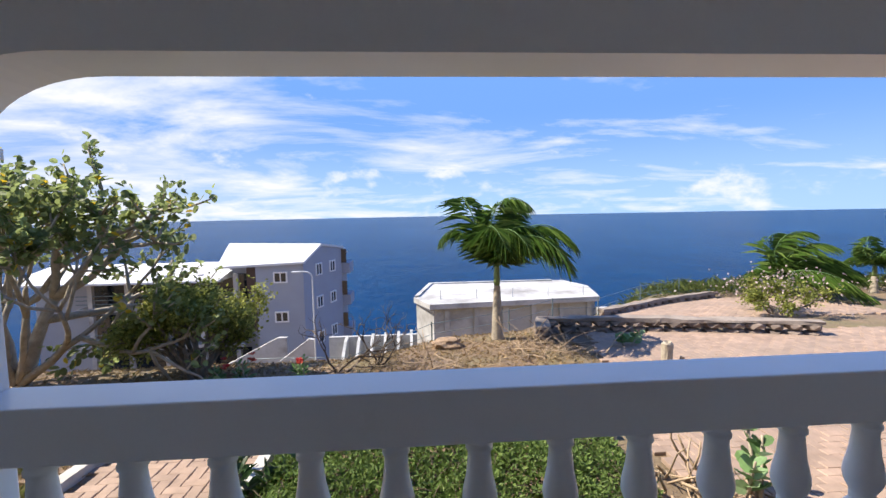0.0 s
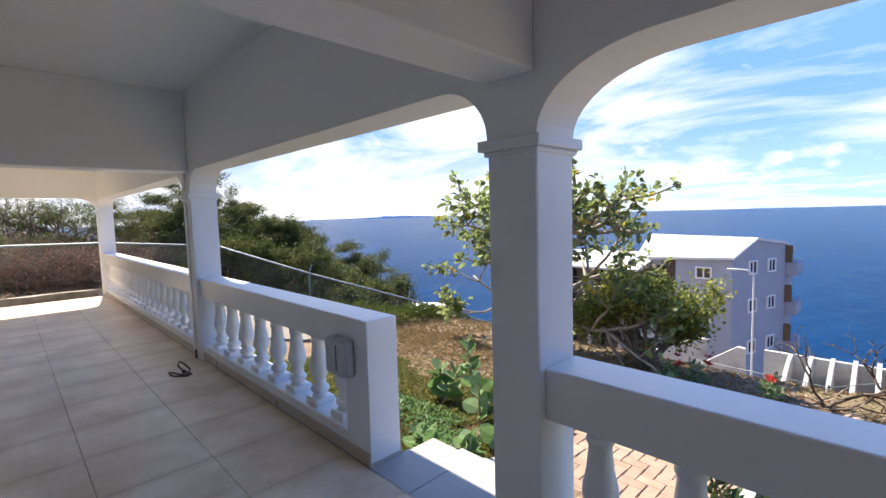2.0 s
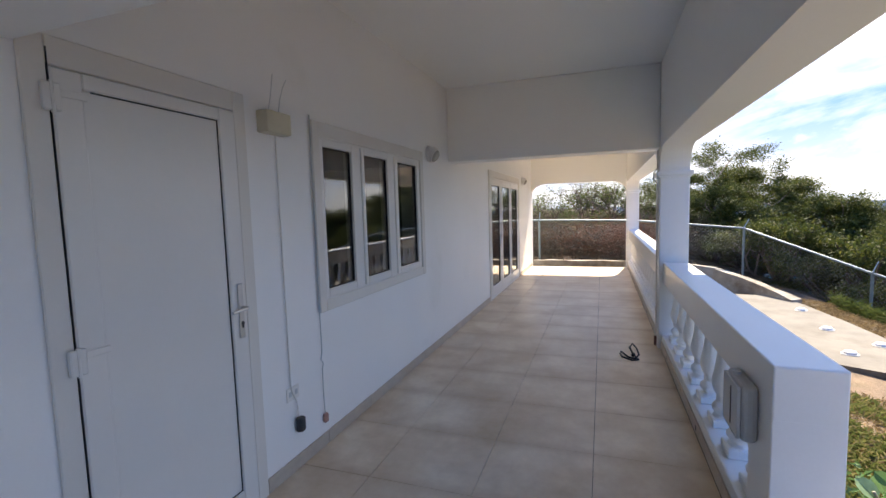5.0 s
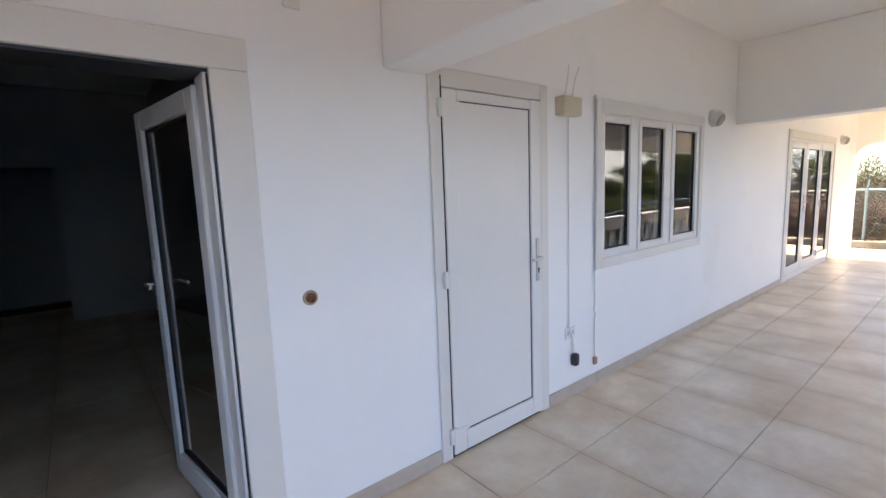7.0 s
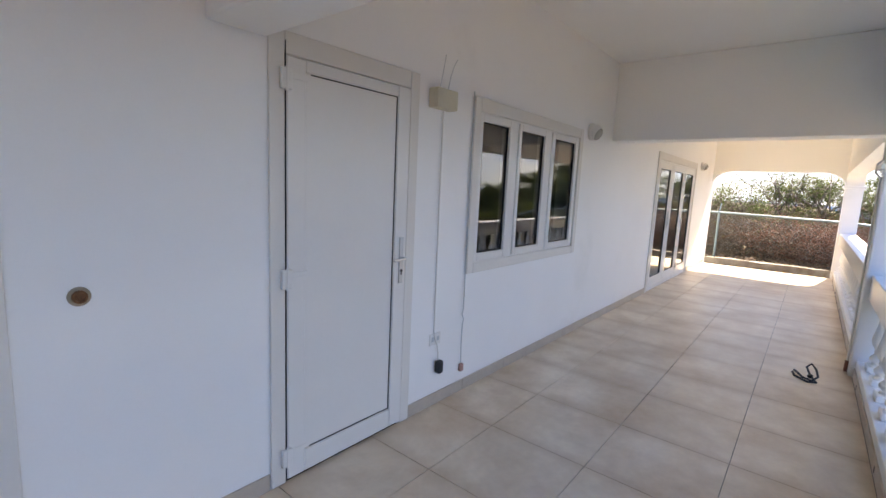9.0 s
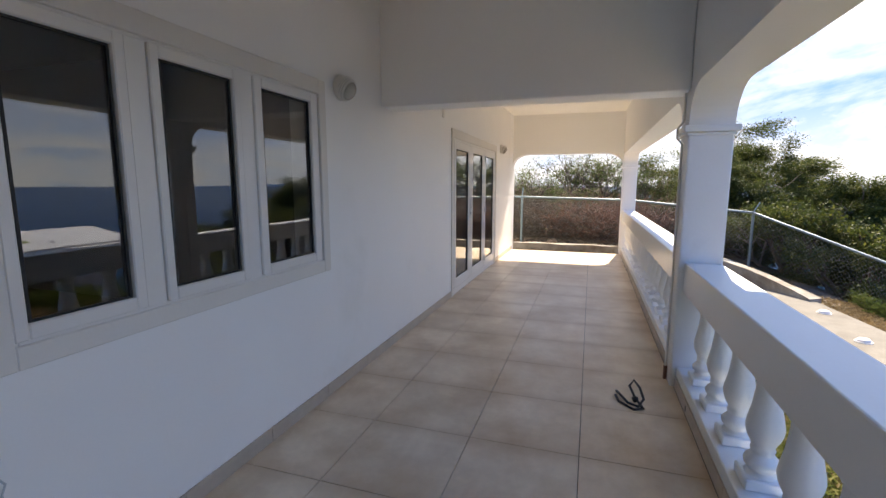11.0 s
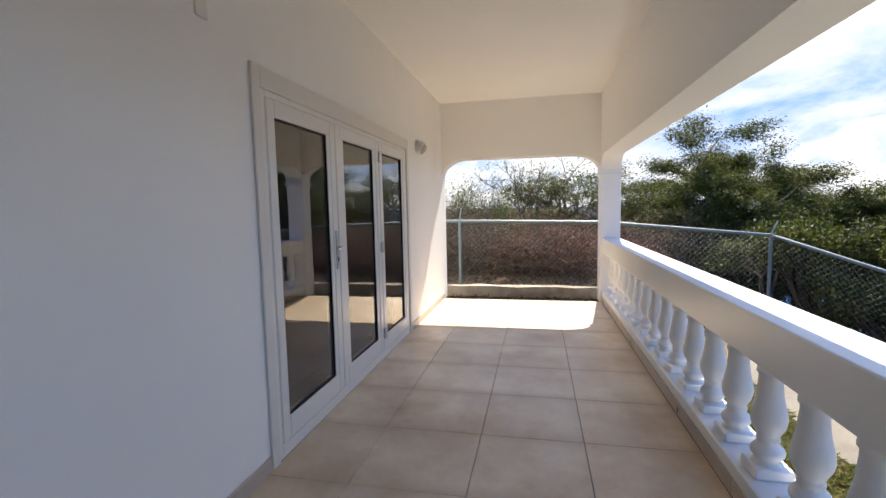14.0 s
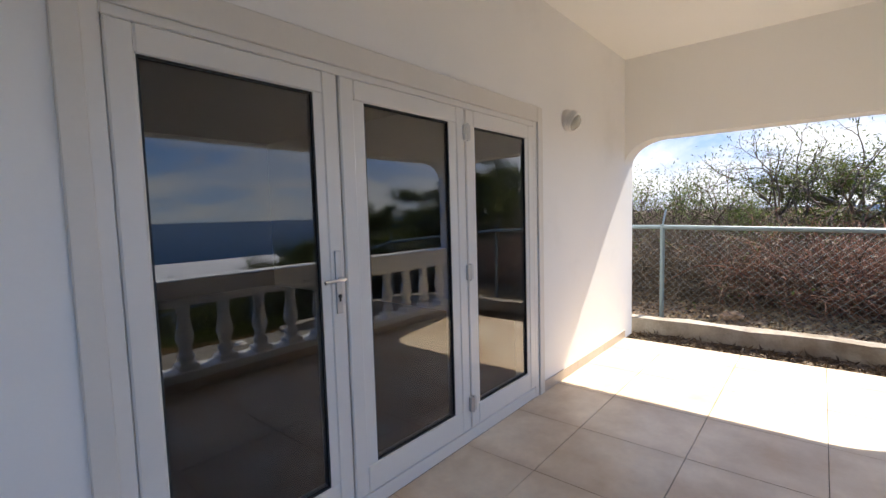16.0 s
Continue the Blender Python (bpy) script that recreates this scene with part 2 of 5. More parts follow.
def part(name, bm, mat, parent, label="", smooth=False):
    return finish(name, bm, mat, parent, label, smooth)


def thing(name, label, category, group="", kind="", at=(0, 0, 0), rz=0.0):
    ob = new(name)
    ob.empty_display_size = 0.1
    ob.matrix_basis = pose(*at, 0, 0, rz)
    return tagged(ob, label, category, group, kind)


def add_box(bm, x0, x1, y0, y1, z0, z1, bevel=0.0, segs=1):
    vs = [bm.verts.new((x, y, z)) for x in (x0, x1) for y in (y0, y1) for z in (z0, z1)]
    faces = []
    for idx in ((0, 1, 3, 2), (4, 6, 7, 5), (0, 4, 5, 1), (2, 3, 7, 6), (0, 2, 6, 4), (1, 5, 7, 3)):
        faces.append(bm.faces.new([vs[i] for i in idx]))
    if bevel:
        edges = list({e for f in faces for e in f.edges})
        bmesh.ops.bevel(bm, geom=edges, offset=bevel, segments=segs, affect="EDGES", profile=0.5)
    return bm


def box(x0, x1, y0, y1, z0, z1, bevel=0.0, segs=1):
    return add_box(bmesh.new(), min(x0, x1), max(x0, x1), min(y0, y1), max(y0, y1), min(z0, z1), max(z0, z1), bevel, segs)


def add_tube(bm, pts, r0, r1=None, sides=6, caps=True):
    """A tapered tube along points."""
    r1 = r0 if r1 is None else r1
    pts = [Vector(p) for p in pts]
    rings = []
    n = len(pts)
    for i, p in enumerate(pts):
        d = (pts[min(i + 1, n - 1)] - pts[max(i - 1, 0)]).normalized()
        a = d.orthogonal().normalized() if abs(d.z) > 0.9 else d.cross(Vector((0, 0, 1))).normalized()
        b = d.cross(a)
        r = r0 + (r1 - r0) * i / max(1, n - 1)
        rings.append([bm.verts.new(p + r * (math.cos(2 * math.pi * k / sides) * a + math.sin(2 * math.pi * k / sides) * b)) for k in range(sides)])
    for u, v in zip(rings, rings[1:]):
        for k in range(sides):
            bm.faces.new((u[k], u[(k + 1) % sides], v[(k + 1) % sides], v[k]))
    if caps:
        bm.faces.new(rings[0][::-1])
        bm.faces.new(rings[-1])
    return bm


def tube(pts, r0, r1=None, sides=6):
    return add_tube(bmesh.new(), pts, r0, r1, sides)


def lathe(profile, sides=20, at=(0, 0, 0)):
    """A turned solid from (radius, height) pairs."""
    bm = bmesh.new()
    rings = [[bm.verts.new((at[0] + r * math.cos(2 * math.pi * k / sides), at[1] + r * math.sin(2 * math.pi * k / sides), at[2] + z)) for k in range(sides)] for r, z in profile]
    for u, v in zip(rings, rings[1:]):
        for k in range(sides):
            bm.faces.new((u[k], u[(k + 1) % sides], v[(k + 1) % sides], v[k]))
    bm.faces.new(rings[0][::-1])
    bm.faces.new(rings[-1])
    return bm


def prism(outline, axis, lo, hi):
    """A solid from a closed outline, pushed along one axis. axis 'y': the outline is (x, z); 'x': (y, z); 'z': (x, y)."""
    bm = bmesh.new()

    def at(p, d):
        return (p[0], d, p[1]) if axis == "y" else (d, p[0], p[1]) if axis == "x" else (p[0], p[1], d)
    a, b = [bm.verts.new(at(p, lo)) for p in outline], [bm.verts.new(at(p, hi)) for p in outline]
    n = len(outline)
    bm.faces.new(a)
    bm.faces.new(b[::-1])
    for i in range(n):
        bm.faces.new((a[i], b[i], b[(i + 1) % n], a[(i + 1) % n]))
    bmesh.ops.recalc_face_normals(bm, faces=bm.faces)
    return bm


def structure(name, bm, mat, label, category, smooth=False):
    return tagged(finish(name, bm, mat, None, "", smooth), label, category, "", "structure")


# ---- plan (metres) ----
RAIL_IN, RAIL_OUT = 2.284, 2.515
CEIL_Z, BEAM_Z, SOFFIT = 2.885, 2.05, 2.09
END_X = -10.0
HOUSE_E = 7.0

# terrace slab, with the grout bed on top
structure("floor", box(-10.02, HOUSE_E, -7.2, 2.50, -1.1, -0.012), GROUT, "terrace slab under beige tiles", "floor")

# house wall with its openings
OPEN = [(-8.10, -5.503, 0.0, 2.004), (-2.575, -0.90, 0.935, 1.99), (-0.22, 0.56, 0.0, 2.03), (1.62, 3.40, 0.0, 1.955)]
WT = 0.20


def wall_with_openings():
    bm = bmesh.new()
    x = -10.25
    for x0, x1, z0, z1 in OPEN:
        add_box(bm, x, x0, -WT, 0, -0.012, CEIL_Z)
        if z0 > 0:
            add_box(bm, x0, x1, -WT, 0, -0.012, z0)
        add_box(bm, x0, x1, -WT, 0, z1, CEIL_Z)
        x = x1
    add_box(bm, x, HOUSE_E, -WT, 0, -0.012, CEIL_Z)
    bmesh.ops.remove_doubles(bm, verts=bm.verts, dist=0.0005)
    bmesh.ops.dissolve_limit(bm, angle_limit=0.01, verts=bm.verts, edges=bm.edges)
    return bm


structure("wall_south", wall_with_openings(), WHITE, "white painted house wall along the terrace", "wall")
structure("wall_east", box(HOUSE_E, HOUSE_E + 0.2, -7.4, 2.51, -1.0, 3.1), WHITE, "white end wall of the terrace", "wall")
structure("wall_west", box(-10.25, -10.05, -7.2, -WT, -1.0, CEIL_Z), WHITE, "white side wall of the house", "wall")
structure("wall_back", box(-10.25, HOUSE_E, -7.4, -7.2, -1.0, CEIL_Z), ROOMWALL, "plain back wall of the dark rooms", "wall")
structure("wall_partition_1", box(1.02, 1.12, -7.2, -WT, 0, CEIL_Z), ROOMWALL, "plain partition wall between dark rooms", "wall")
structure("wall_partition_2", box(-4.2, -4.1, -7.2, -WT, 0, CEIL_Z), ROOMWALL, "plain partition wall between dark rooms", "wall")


def back_of_room():
    """Wall across the dark room, with a doorway."""
    bm = bmesh.new()
    add_box(bm, 1.12, 2.20, -5.62, -5.5, 0, CEIL_Z)
    add_box(bm, 2.20, 3.0, -5.62, -5.5, 1.93, CEIL_Z)
    add_box(bm, 3.0, HOUSE_E, -5.62, -5.5, 0, CEIL_Z)
    return bm


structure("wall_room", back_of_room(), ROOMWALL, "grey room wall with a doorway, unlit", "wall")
structure("ceiling", box(-10.25, HOUSE_E, -7.2, 2.245, CEIL_Z, 3.1), CEIL, "smooth white painted terrace ceiling", "ceiling")


def arched_beam(spans, lo, hi, low, top, spring, run):
    """The outline of a beam with rounded corners at each support."""
    pts = [(lo, top), (lo, low)]
    for a, b, left, right in spans:
        pts.append((a, spring if left else low))
        n = 10
        if left:
            pts += [(a + run * (1 - math.cos(math.pi / 2 * i / n)), spring + (low - spring) * math.sin(math.pi / 2 * i / n)) for i in range(1, n + 1)]
        if right:
            pts += [(b - run * (1 - math.sin(math.pi / 2 * i / n)), spring + (low - spring) * math.cos(math.pi / 2 * i / n)) for i in range(0, n + 1)]
        else:
            pts.append((b, low))
    pts += [(hi, low), (hi, top)]
    out = []
    for p in pts:
        if not out or (Vector(p) - Vector(out[-1])).length > 1e-4:
            out.append(p)
    return out


COL1, COL2, COL3, COL0 = (0.648, 0.889), (-3.755, -3.49), (-10.25, -10.0), (5.6, 5.85)
CAP = 1.775


def front_beam():
    """Beam over the balustrade; it dips to the capital at every column."""
    bm = bmesh.new()
    for a, b, low, run in ((COL3[1], COL2[0], 2.045, 0.27), (COL2[1], COL1[0], 2.063, 0.27), (COL1[1], COL0[0], 2.08, 0.44)):
        pts = arched_beam([(a, b, True, True)], a, b, low, CEIL_Z + 0.2, CAP + 0.045, run)
        part_bm = prism(pts[:1] + pts[2:-2] + pts[-1:], "y", 2.245, RAIL_OUT)
        me = bpy.data.meshes.new("tmp")
        part_bm.to_mesh(me)
        part_bm.free()
        bm.from_mesh(me)
        bpy.data.meshes.remove(me)
    for a, b in (COL3, COL2, COL1, COL0):
        add_box(bm, a, b, 2.245, RAIL_OUT, CAP + 0.045, CEIL_Z + 0.2)
    add_box(bm, COL0[1], HOUSE_E, 2.245, RAIL_OUT, SOFFIT, CEIL_Z + 0.2)
    return bm


structure("beam_north", front_beam(), CEIL, "white plastered beam with rounded arch corners", "beam")
pts = arched_beam([(0.0, 2.245, True, True)], 0.0, 2.245, 2.07, CEIL_Z, CAP + 0.045, 0.36)
structure("beam_west", prism(pts[:1] + pts[2:-2] + pts[-1:], "x", COL3[0], COL3[1]), CEIL, "white plastered end beam with rounded arch corners", "beam")
structure("beam_cross_1", box(0.640, 0.885, 0, 2.245, BEAM_Z, CEIL_Z, 0.012, 2), CEIL, "white ceiling beam crossing the terrace", "beam")
structure("beam_cross_2", box(-3.76, -3.495, 0, 2.245, BEAM_Z, CEIL_Z, 0.012, 2), CEIL, "white ceiling beam crossing the terrace", "beam")
structure("eaves", box(-4.5, HOUSE_E + 0.2, RAIL_OUT, 3.0, 3.0, 3.1), CEIL, "white roof overhang outside the terrace beam", "eaves")
structure("roof", box(-10.35, HOUSE_E + 0.2, -7.5, RAIL_OUT + 0.0, 3.1, 3.3), CEIL, "flat white roof slab over the house", "roof")


# columns with capitals
def column(name, a, b, y0=2.245, y1=RAIL_OUT):
    ob = thing(name, "white painted square terrace column with a moulded capital", "column", "terrace columns", "structure", (0, 0, 0))
    part("shaft", box(a, b, y0, y1, -0.012, CAP, 0.012, 2), GLOSS, ob)
    bm = box(a - 0.03, b + 0.03, y0 - 0.03, y1 + 0.03, CAP, CAP + 0.045, 0.006, 2)
    add_box(bm, a - 0.012, b + 0.012, y0 - 0.012, y1 + 0.012, CAP - 0.02, CAP - 0.001, 0.004)
    part("capital", bm, GLOSS, ob)
    return ob


column("column", *COL1)
column("column", *COL2)
column("column", *COL3)
column("column", *COL0)


# balustrades
CURB, UNDER, TOP = 0.15, 0.69, 0.90
PROFILE = [(0.062, 0.0), (0.062, 0.055), (0.048, 0.062), (0.052, 0.075), (0.066, 0.092), (0.069, 0.108), (0.062, 0.122), (0.046, 0.140), (0.043, 0.150),
           (0.047, 0.158), (0.047, 0.166), (0.043, 0.174), (0.048, 0.190), (0.060, 0.212), (0.068, 0.236), (0.0715, 0.258), (0.069, 0.284), (0.062, 0.318),
           (0.054, 0.356), (0.050, 0.396), (0.046, 0.436), (0.046, 0.462), (0.054, 0.468), (0.054, 0.482), (0.048, 0.490), (0.052, 0.505), (0.058, 0.512), (0.058, 0.54)]
BAL = lathe(PROFILE, 20)
add_box(BAL, -0.078, 0.078, -0.078, 0.078, 0.0, 0.05, 0.006)
bal_mesh = bpy.data.meshes.new("baluster")
BAL.normal_update()
BAL.to_mesh(bal_mesh)
BAL.free()
bal_mesh.polygons.foreach_set("use_smooth", [len(p.vertices) == 4 and abs(p.normal.z) < 0.98 and p.index < 20 * 27 for p in bal_mesh.polygons])
bal_mesh.materials.append(GLOSS)


def balustrade(a, b, xs):
    ob = thing("balustrade", "white painted concrete balustrade with turned balusters, on the terrace edge", "balustrade", "terrace balustrades", "structure")
    part("handrail", box(a, b, RAIL_IN, RAIL_OUT, UNDER, TOP, 0.008, 2), GLOSS, ob)
    part("curb", box(a, b, RAIL_IN, RAIL_OUT, -0.012, CURB, 0.008, 2), GLOSS, ob)
    for x in xs:
        k = new("baluster", bal_mesh)
        k.location = (x, (RAIL_IN + RAIL_OUT) / 2, CURB)
        k.parent = ob
    return ob


STEP = 0.328
balustrade(COL1[1], COL0[0], [1.066 + STEP * i for i in range(14)])
rail2 = balustrade(COL2[1], -0.347, [-0.80 - 0.35 * i for i in range(8)])
part("end_post", box(-0.605, -0.347, RAIL_IN, RAIL_OUT - 0.001, CURB - 0.01, UNDER + 0.01, 0.004), GLOSS, rail2)
balustrade(COL3[1], COL2[0], [-3.965 - 0.325 * i for i in range(19)])
balustrade(COL0[1], HOUSE_E, [6.1, 6.43, 6.76])


# ---- land and sea ----
def smooth(a, b, v):
    k = min(1.0, max(0.0, (v - a) / (b - a)))
    return k * k * (3 - 2 * k)


def land_z(x, y):
    """Height of the ground."""
    z = -0.52 - 0.042 * max(0.0, min(y, 14) - 3)
    edge = 7.2 + 1.5 * smooth(1.2, 3.6, x) + 1.3 * smooth(4.0, 6.0, x) + 3.6 * smooth(6.0, 11.0, x)  - 1.7 * smooth(-4.0, -9.0, x)
    over = max(0.0, y - edge)
    z -= 0.43 * over * smooth(0, 2.2, over)
    west = smooth(-9.2, -10.6, x) * smooth(4.6, 3.0, y)
    z = z * (1 - west) + (-0.11) * west
    brush = smooth(-11.0, -13.0, x) * smooth(6.5, 3.0, y)
    z = z * (1 - brush) + (0.0 + 0.06 * min(10, max(0, -x - 13))) * brush
    z -= 0.30 * max(0, -x - 13.5) * smooth(3.5, 8.0, y)
    big = noise.noise(Vector((x * 0.5, y * 0.5, 0))) * 0.05 + noise.noise(Vector((x * 2.1, y * 2.1, 3))) * 0.018
    return max(z + big * smooth(2.6, 3.6, y + 10 * smooth(-10.6, -11.5, x)) * (1 if z > -3 else 4), -26.0)


def land_mesh():
    xs = np.unique(np.concatenate([np.linspace(-120, -22, 26), np.linspace(-22, -11, 34), np.linspace(-11, 10, 120), np.linspace(10, 26, 32), np.linspace(26, 120, 20)]))
    ys = np.unique(np.concatenate([np.linspace(-60, -6, 12), np.linspace(-6, 2.6, 14), np.linspace(2.6, 11, 70), np.linspace(11, 20, 24), np.linspace(20, 90, 30)]))
    vs = [(float(x), float(y), land_z(float(x), float(y))) for x in xs for y in ys]
    ny = len(ys)
    fs = [(i * ny + j, (i + 1) * ny + j, (i + 1) * ny + j + 1, i * ny + j + 1) for i in range(len(xs) - 1) for j in range(ny - 1)
          if not (-9.8 < xs[i] and xs[i + 1] < 6.9 and ys[j + 1] < 2.4 and ys[j] > -7.1)]
    me = bpy.data.meshes.new("ground")
    me.from_pydata(vs, [], fs)
    me.polygons.foreach_set("use_smooth", [True] * len(me.polygons))
    return me


SOIL = material("dry_soil_and_straw", (0.18, 0.122, 0.076), 0.95, vary=0.35, scale=3.0, fine=38, bump=0.9, dirt=(0.16, 0.13, 0.065), dirt_at=(0.48, 0.66), dirt_scale=0.7, distance=0.05)
ground_me = land_mesh()
ground_me.materials.append(SOIL)
tagged(new("ground", ground_me), "dry sandy garden soil with straw and leaf litter", "ground", "", "structure")


def sea_material():
    m = bpy.data.materials.new("sea_water")
    m.use_nodes = True
    nt = m.node_tree
    N, L = nt.nodes.new, nt.links.new
    b = nt.nodes["Principled BSDF"]
    b.inputs["Roughness"].default_value = 0.22
    b.inputs["IOR"].default_value = 1.33
    b.inputs["Specular IOR Level"].default_value = 0.008
    b.inputs["Base Color"].default_value = (0.004, 0.035, 0.16, 1)
    geo = N("ShaderNodeNewGeometry")
    n1, n2 = N("ShaderNodeTexNoise"), N("ShaderNodeTexNoise")
    mp = N("ShaderNodeMapping")
    mp.inputs["Scale"].default_value = (1.0, 0.45, 1.0)
    mp.inputs["Rotation"].default_value = (0, 0, 0.5)
    L(geo.outputs["Position"], mp.inputs[0])
    L(mp.outputs[0], n1.inputs["Vector"])
    L(mp.outputs[0], n2.inputs["Vector"])
    n1.inputs["Scale"].default_value, n1.inputs["Detail"].default_value = 0.12, 9
    n1.inputs["Roughness"].default_value = 0.65
    n2.inputs["Scale"].default_value, n2.inputs["Detail"].default_value = 0.012, 5
    mx = N("ShaderNodeMix")
    mx.data_type = "RGBA"
    mx.inputs[6].default_value, mx.inputs[7].default_value = (0.0003, 0.016, 0.058, 1), (0.0010, 0.041, 0.122, 1)
    mixf = N("ShaderNodeMath")
    mixf.operation = "MULTIPLY_ADD"
    mixf.inputs[1].default_value = 0.9
    L(n1.outputs["Fac"], mixf.inputs[0])
    off = N("ShaderNodeMath")
    off.operation = "ADD"
    off.inputs[1].default_value = -0.45
    L(n2.outputs["Fac"], off.inputs[0])
    L(off.outputs[0], mixf.inputs[2])
    L(mixf.outputs[0], mx.inputs[0])
    L(mx.outputs[2], b.inputs["Base Color"])
    bp = N("ShaderNodeBump")
    bp.inputs["Strength"].default_value, bp.inputs["Distance"].default_value = 0.8, 1.6
    L(n1.outputs["Fac"], bp.inputs["Height"])
    L(bp.outputs[0], b.inputs["Normal"])
    return m


bm = bmesh.new()
for k in range(64):
    bm.verts.new((4900 * math.cos(2 * math.pi * k / 64), 4900 * math.sin(2 * math.pi * k / 64), -22))
bm.faces.new(bm.verts)
structure("water", bm, sea_material(), "deep blue sea reaching the horizon", "sea")


# ---- doors, windows and fittings of the house wall ----
def frame_ring(x0, x1, z0, z1, w, y0, y1, wb=None, wt=None, bevel=0.004):
    """A rectangular frame in the wall's plane. w: width of the sides; wb, wt: of bottom and top."""
    wb, wt = w if wb is None else wb, w if wt is None else wt
    bm = bmesh.new()
    add_box(bm, x0, x0 + w, y0, y1, z0, z1, bevel)
    add_box(bm, x1 - w, x1, y0, y1, z0, z1, bevel)
    if wb:
        add_box(bm, x0 + w, x1 - w, y0, y1, z0, z0 + wb, bevel)
    add_box(bm, x0 + w, x1 - w, y0, y1, z1 - wt, z1, bevel)
    return bm


def pane(ob, x0, x1, z0, z1, y, gasket=True):
    g = part("pane", box(x0, x1, y - 0.006, y, z0, z1), GLASS, ob, "dark reflecting glass pane")
    g.visible_shadow = False
    if gasket:
        part("gasket", frame_ring(x0 - 0.001, x1 + 0.001, z0 - 0.001, z1 + 0.001, 0.009, y + 0.001, y + 0.012, bevel=0), RUBBER, ob)
    return g


def lever(ob, x, z, y, way=1):
    """Lever handle on a long plate with a keyhole, seen from the terrace."""
    p = part("door_handle", box(x - 0.016, x + 0.016, y, y + 0.010, z - 0.15, z + 0.12, 0.004, 2), METAL, ob, "brushed metal lever handle on a long plate")
    part("lever", tube([(x, y + 0.008, z), (x, y + 0.045, z), (x + way * 0.03, y + 0.052, z), (x + way * 0.10, y + 0.052, z - 0.004)], 0.009, 0.008, 10), METAL, p)
    bm = lathe([(0.009, 0), (0.009, 0.003)], 12)
    bmesh.ops.rotate(bm, verts=bm.verts, cent=(0, 0, 0), matrix=Matrix.Rotation(radians(-90), 3, "X"))
    bmesh.ops.translate(bm, verts=bm.verts, vec=(x, y + 0.010, z - 0.075))
    add_box(bm, x - 0.004, x + 0.004, y + 0.010, y + 0.013, z - 0.098, z - 0.075)
    part("keyhole", bm, DARK, p)


def hinge(ob, x, z, y, mat):
    bm = box(x - 0.026, x - 0.003, y, y + 0.022, z - 0.045, z + 0.045, 0.004)
    add_box(bm, x + 0.003, x + 0.026, y, y + 0.022, z - 0.045, z + 0.045, 0.004)
    add_tube(bm, [(x, y + 0.018, z - 0.05), (x, y + 0.018, z + 0.05)], 0.007, sides=8)
    part("hinge", bm, mat, ob)


# folding glass door
fd = thing("door_1", "white folding glass door, closed, in a cream surround", "glass door", kind="structure")
part("surround", frame_ring(-8.172, -5.437, 0.0, 2.112, 0.068, 0.0, 0.017, 0, 0.11), CREAM, fd, "cream painted surround")
part("door_frame", frame_ring(-8.10, -5.503, 0.0, 2.004, 0.050, -0.12, 0.004, 0.075, 0.036), PVC, fd)
for x0, x1, g0, g1 in ((-6.362, -5.555, -6.245, -5.634), (-7.242, -6.372, -7.105, -6.508), (-8.045, -7.252, -7.935, -7.345)):
    leaf = part("door_leaf", frame_ring(x0, x1, 0.082, 1.966, 0.076, -0.06, 0.010, 0.13, 0.09, 0.006), PVC, fd)
    bm = bmesh.new()
    add_box(bm, x0 + 0.074, g0, -0.05, 0.004, 0.21, 1.876)
    add_box(bm, g1, x1 - 0.074, -0.05, 0.004, 0.21, 1.876)
    part("bead", bm, PVC, leaf)
    pane(leaf, g0, g1, 0.212, 1.874, -0.012)
lever(fd, -6.322, 1.11, 0.010, 1)
for z in (1.83, 1.03, 0.24):
    hinge(fd, -7.247, z, 0.010, METAL)

# window with three casements
wn = thing("window_1", "white window with three casements in a cream surround, closed", "window", kind="structure")
part("surround", frame_ring(-2.650, -0.836, 0.868, 2.075, 0.07, 0.0, 0.022, 0.075, 0.09), CREAM, wn, "cream painted surround")
bm = frame_ring(-2.575, -0.90, 0.935, 1.99, 0.02, -0.09, 0.008)
add_box(bm, -1.438, -1.348, -0.09, 0.006, 0.935, 1.99, 0.004)
add_box(bm, -2.006, -1.916, -0.09, 0.006, 0.935, 1.99, 0.004)
part("window_frame", bm, PVC, wn)
for x0, x1 in ((-1.345, -0.908), (-1.913, -1.441), (-2.555, -2.009)):
    k = 0.042 if x0 > -2 else 0.058
    cs = part("casement", frame_ring(x0, x1, 0.953, 1.975, k, -0.05, 0.016, 0.052, 0.05, 0.005), PVC, wn)
    pane(cs, x0 + k + 0.008, x1 - k - 0.008, 1.004, 1.925, -0.010)
part("drip_wire", tube([(-0.828, 0.012, 2.10), (-0.830, 0.012, 0.86)], 0.004, sides=5), GREYPL, wn)

# solid white door
sd = thing("door_2", "white solid panel door, closed, with three hinges", "door", kind="structure")
bm = frame_ring(-0.295, 0.637, 0.0, 2.10, 0.075, 0.0, 0.014, 0, 0.095)
part("surround", bm, CREAM, sd, "cream painted surround")
leaf = part("door_leaf", frame_ring(-0.215, 0.557, 0.018, 2.0, 0.095, -0.05, 0.022, 0.115, 0.055, 0.005), PVC, sd)
part("door_panel", box(-0.118, 0.46, -0.04, 0.008, 0.134, 1.944), PVC, leaf)
bm = bmesh.new()
add_box(bm, -0.121, -0.115, 0.004, 0.0115, 0.134, 1.946)
add_box(bm, -0.12, 0.43, 0.004, 0.0115, 1.940, 1.946)
add_box(bm, -0.12, 0.43, 0.004, 0.0115, 0.132, 0.138)
add_box(bm, 0.558, 0.561, 0.005, 0.016, 0.02, 2.06)
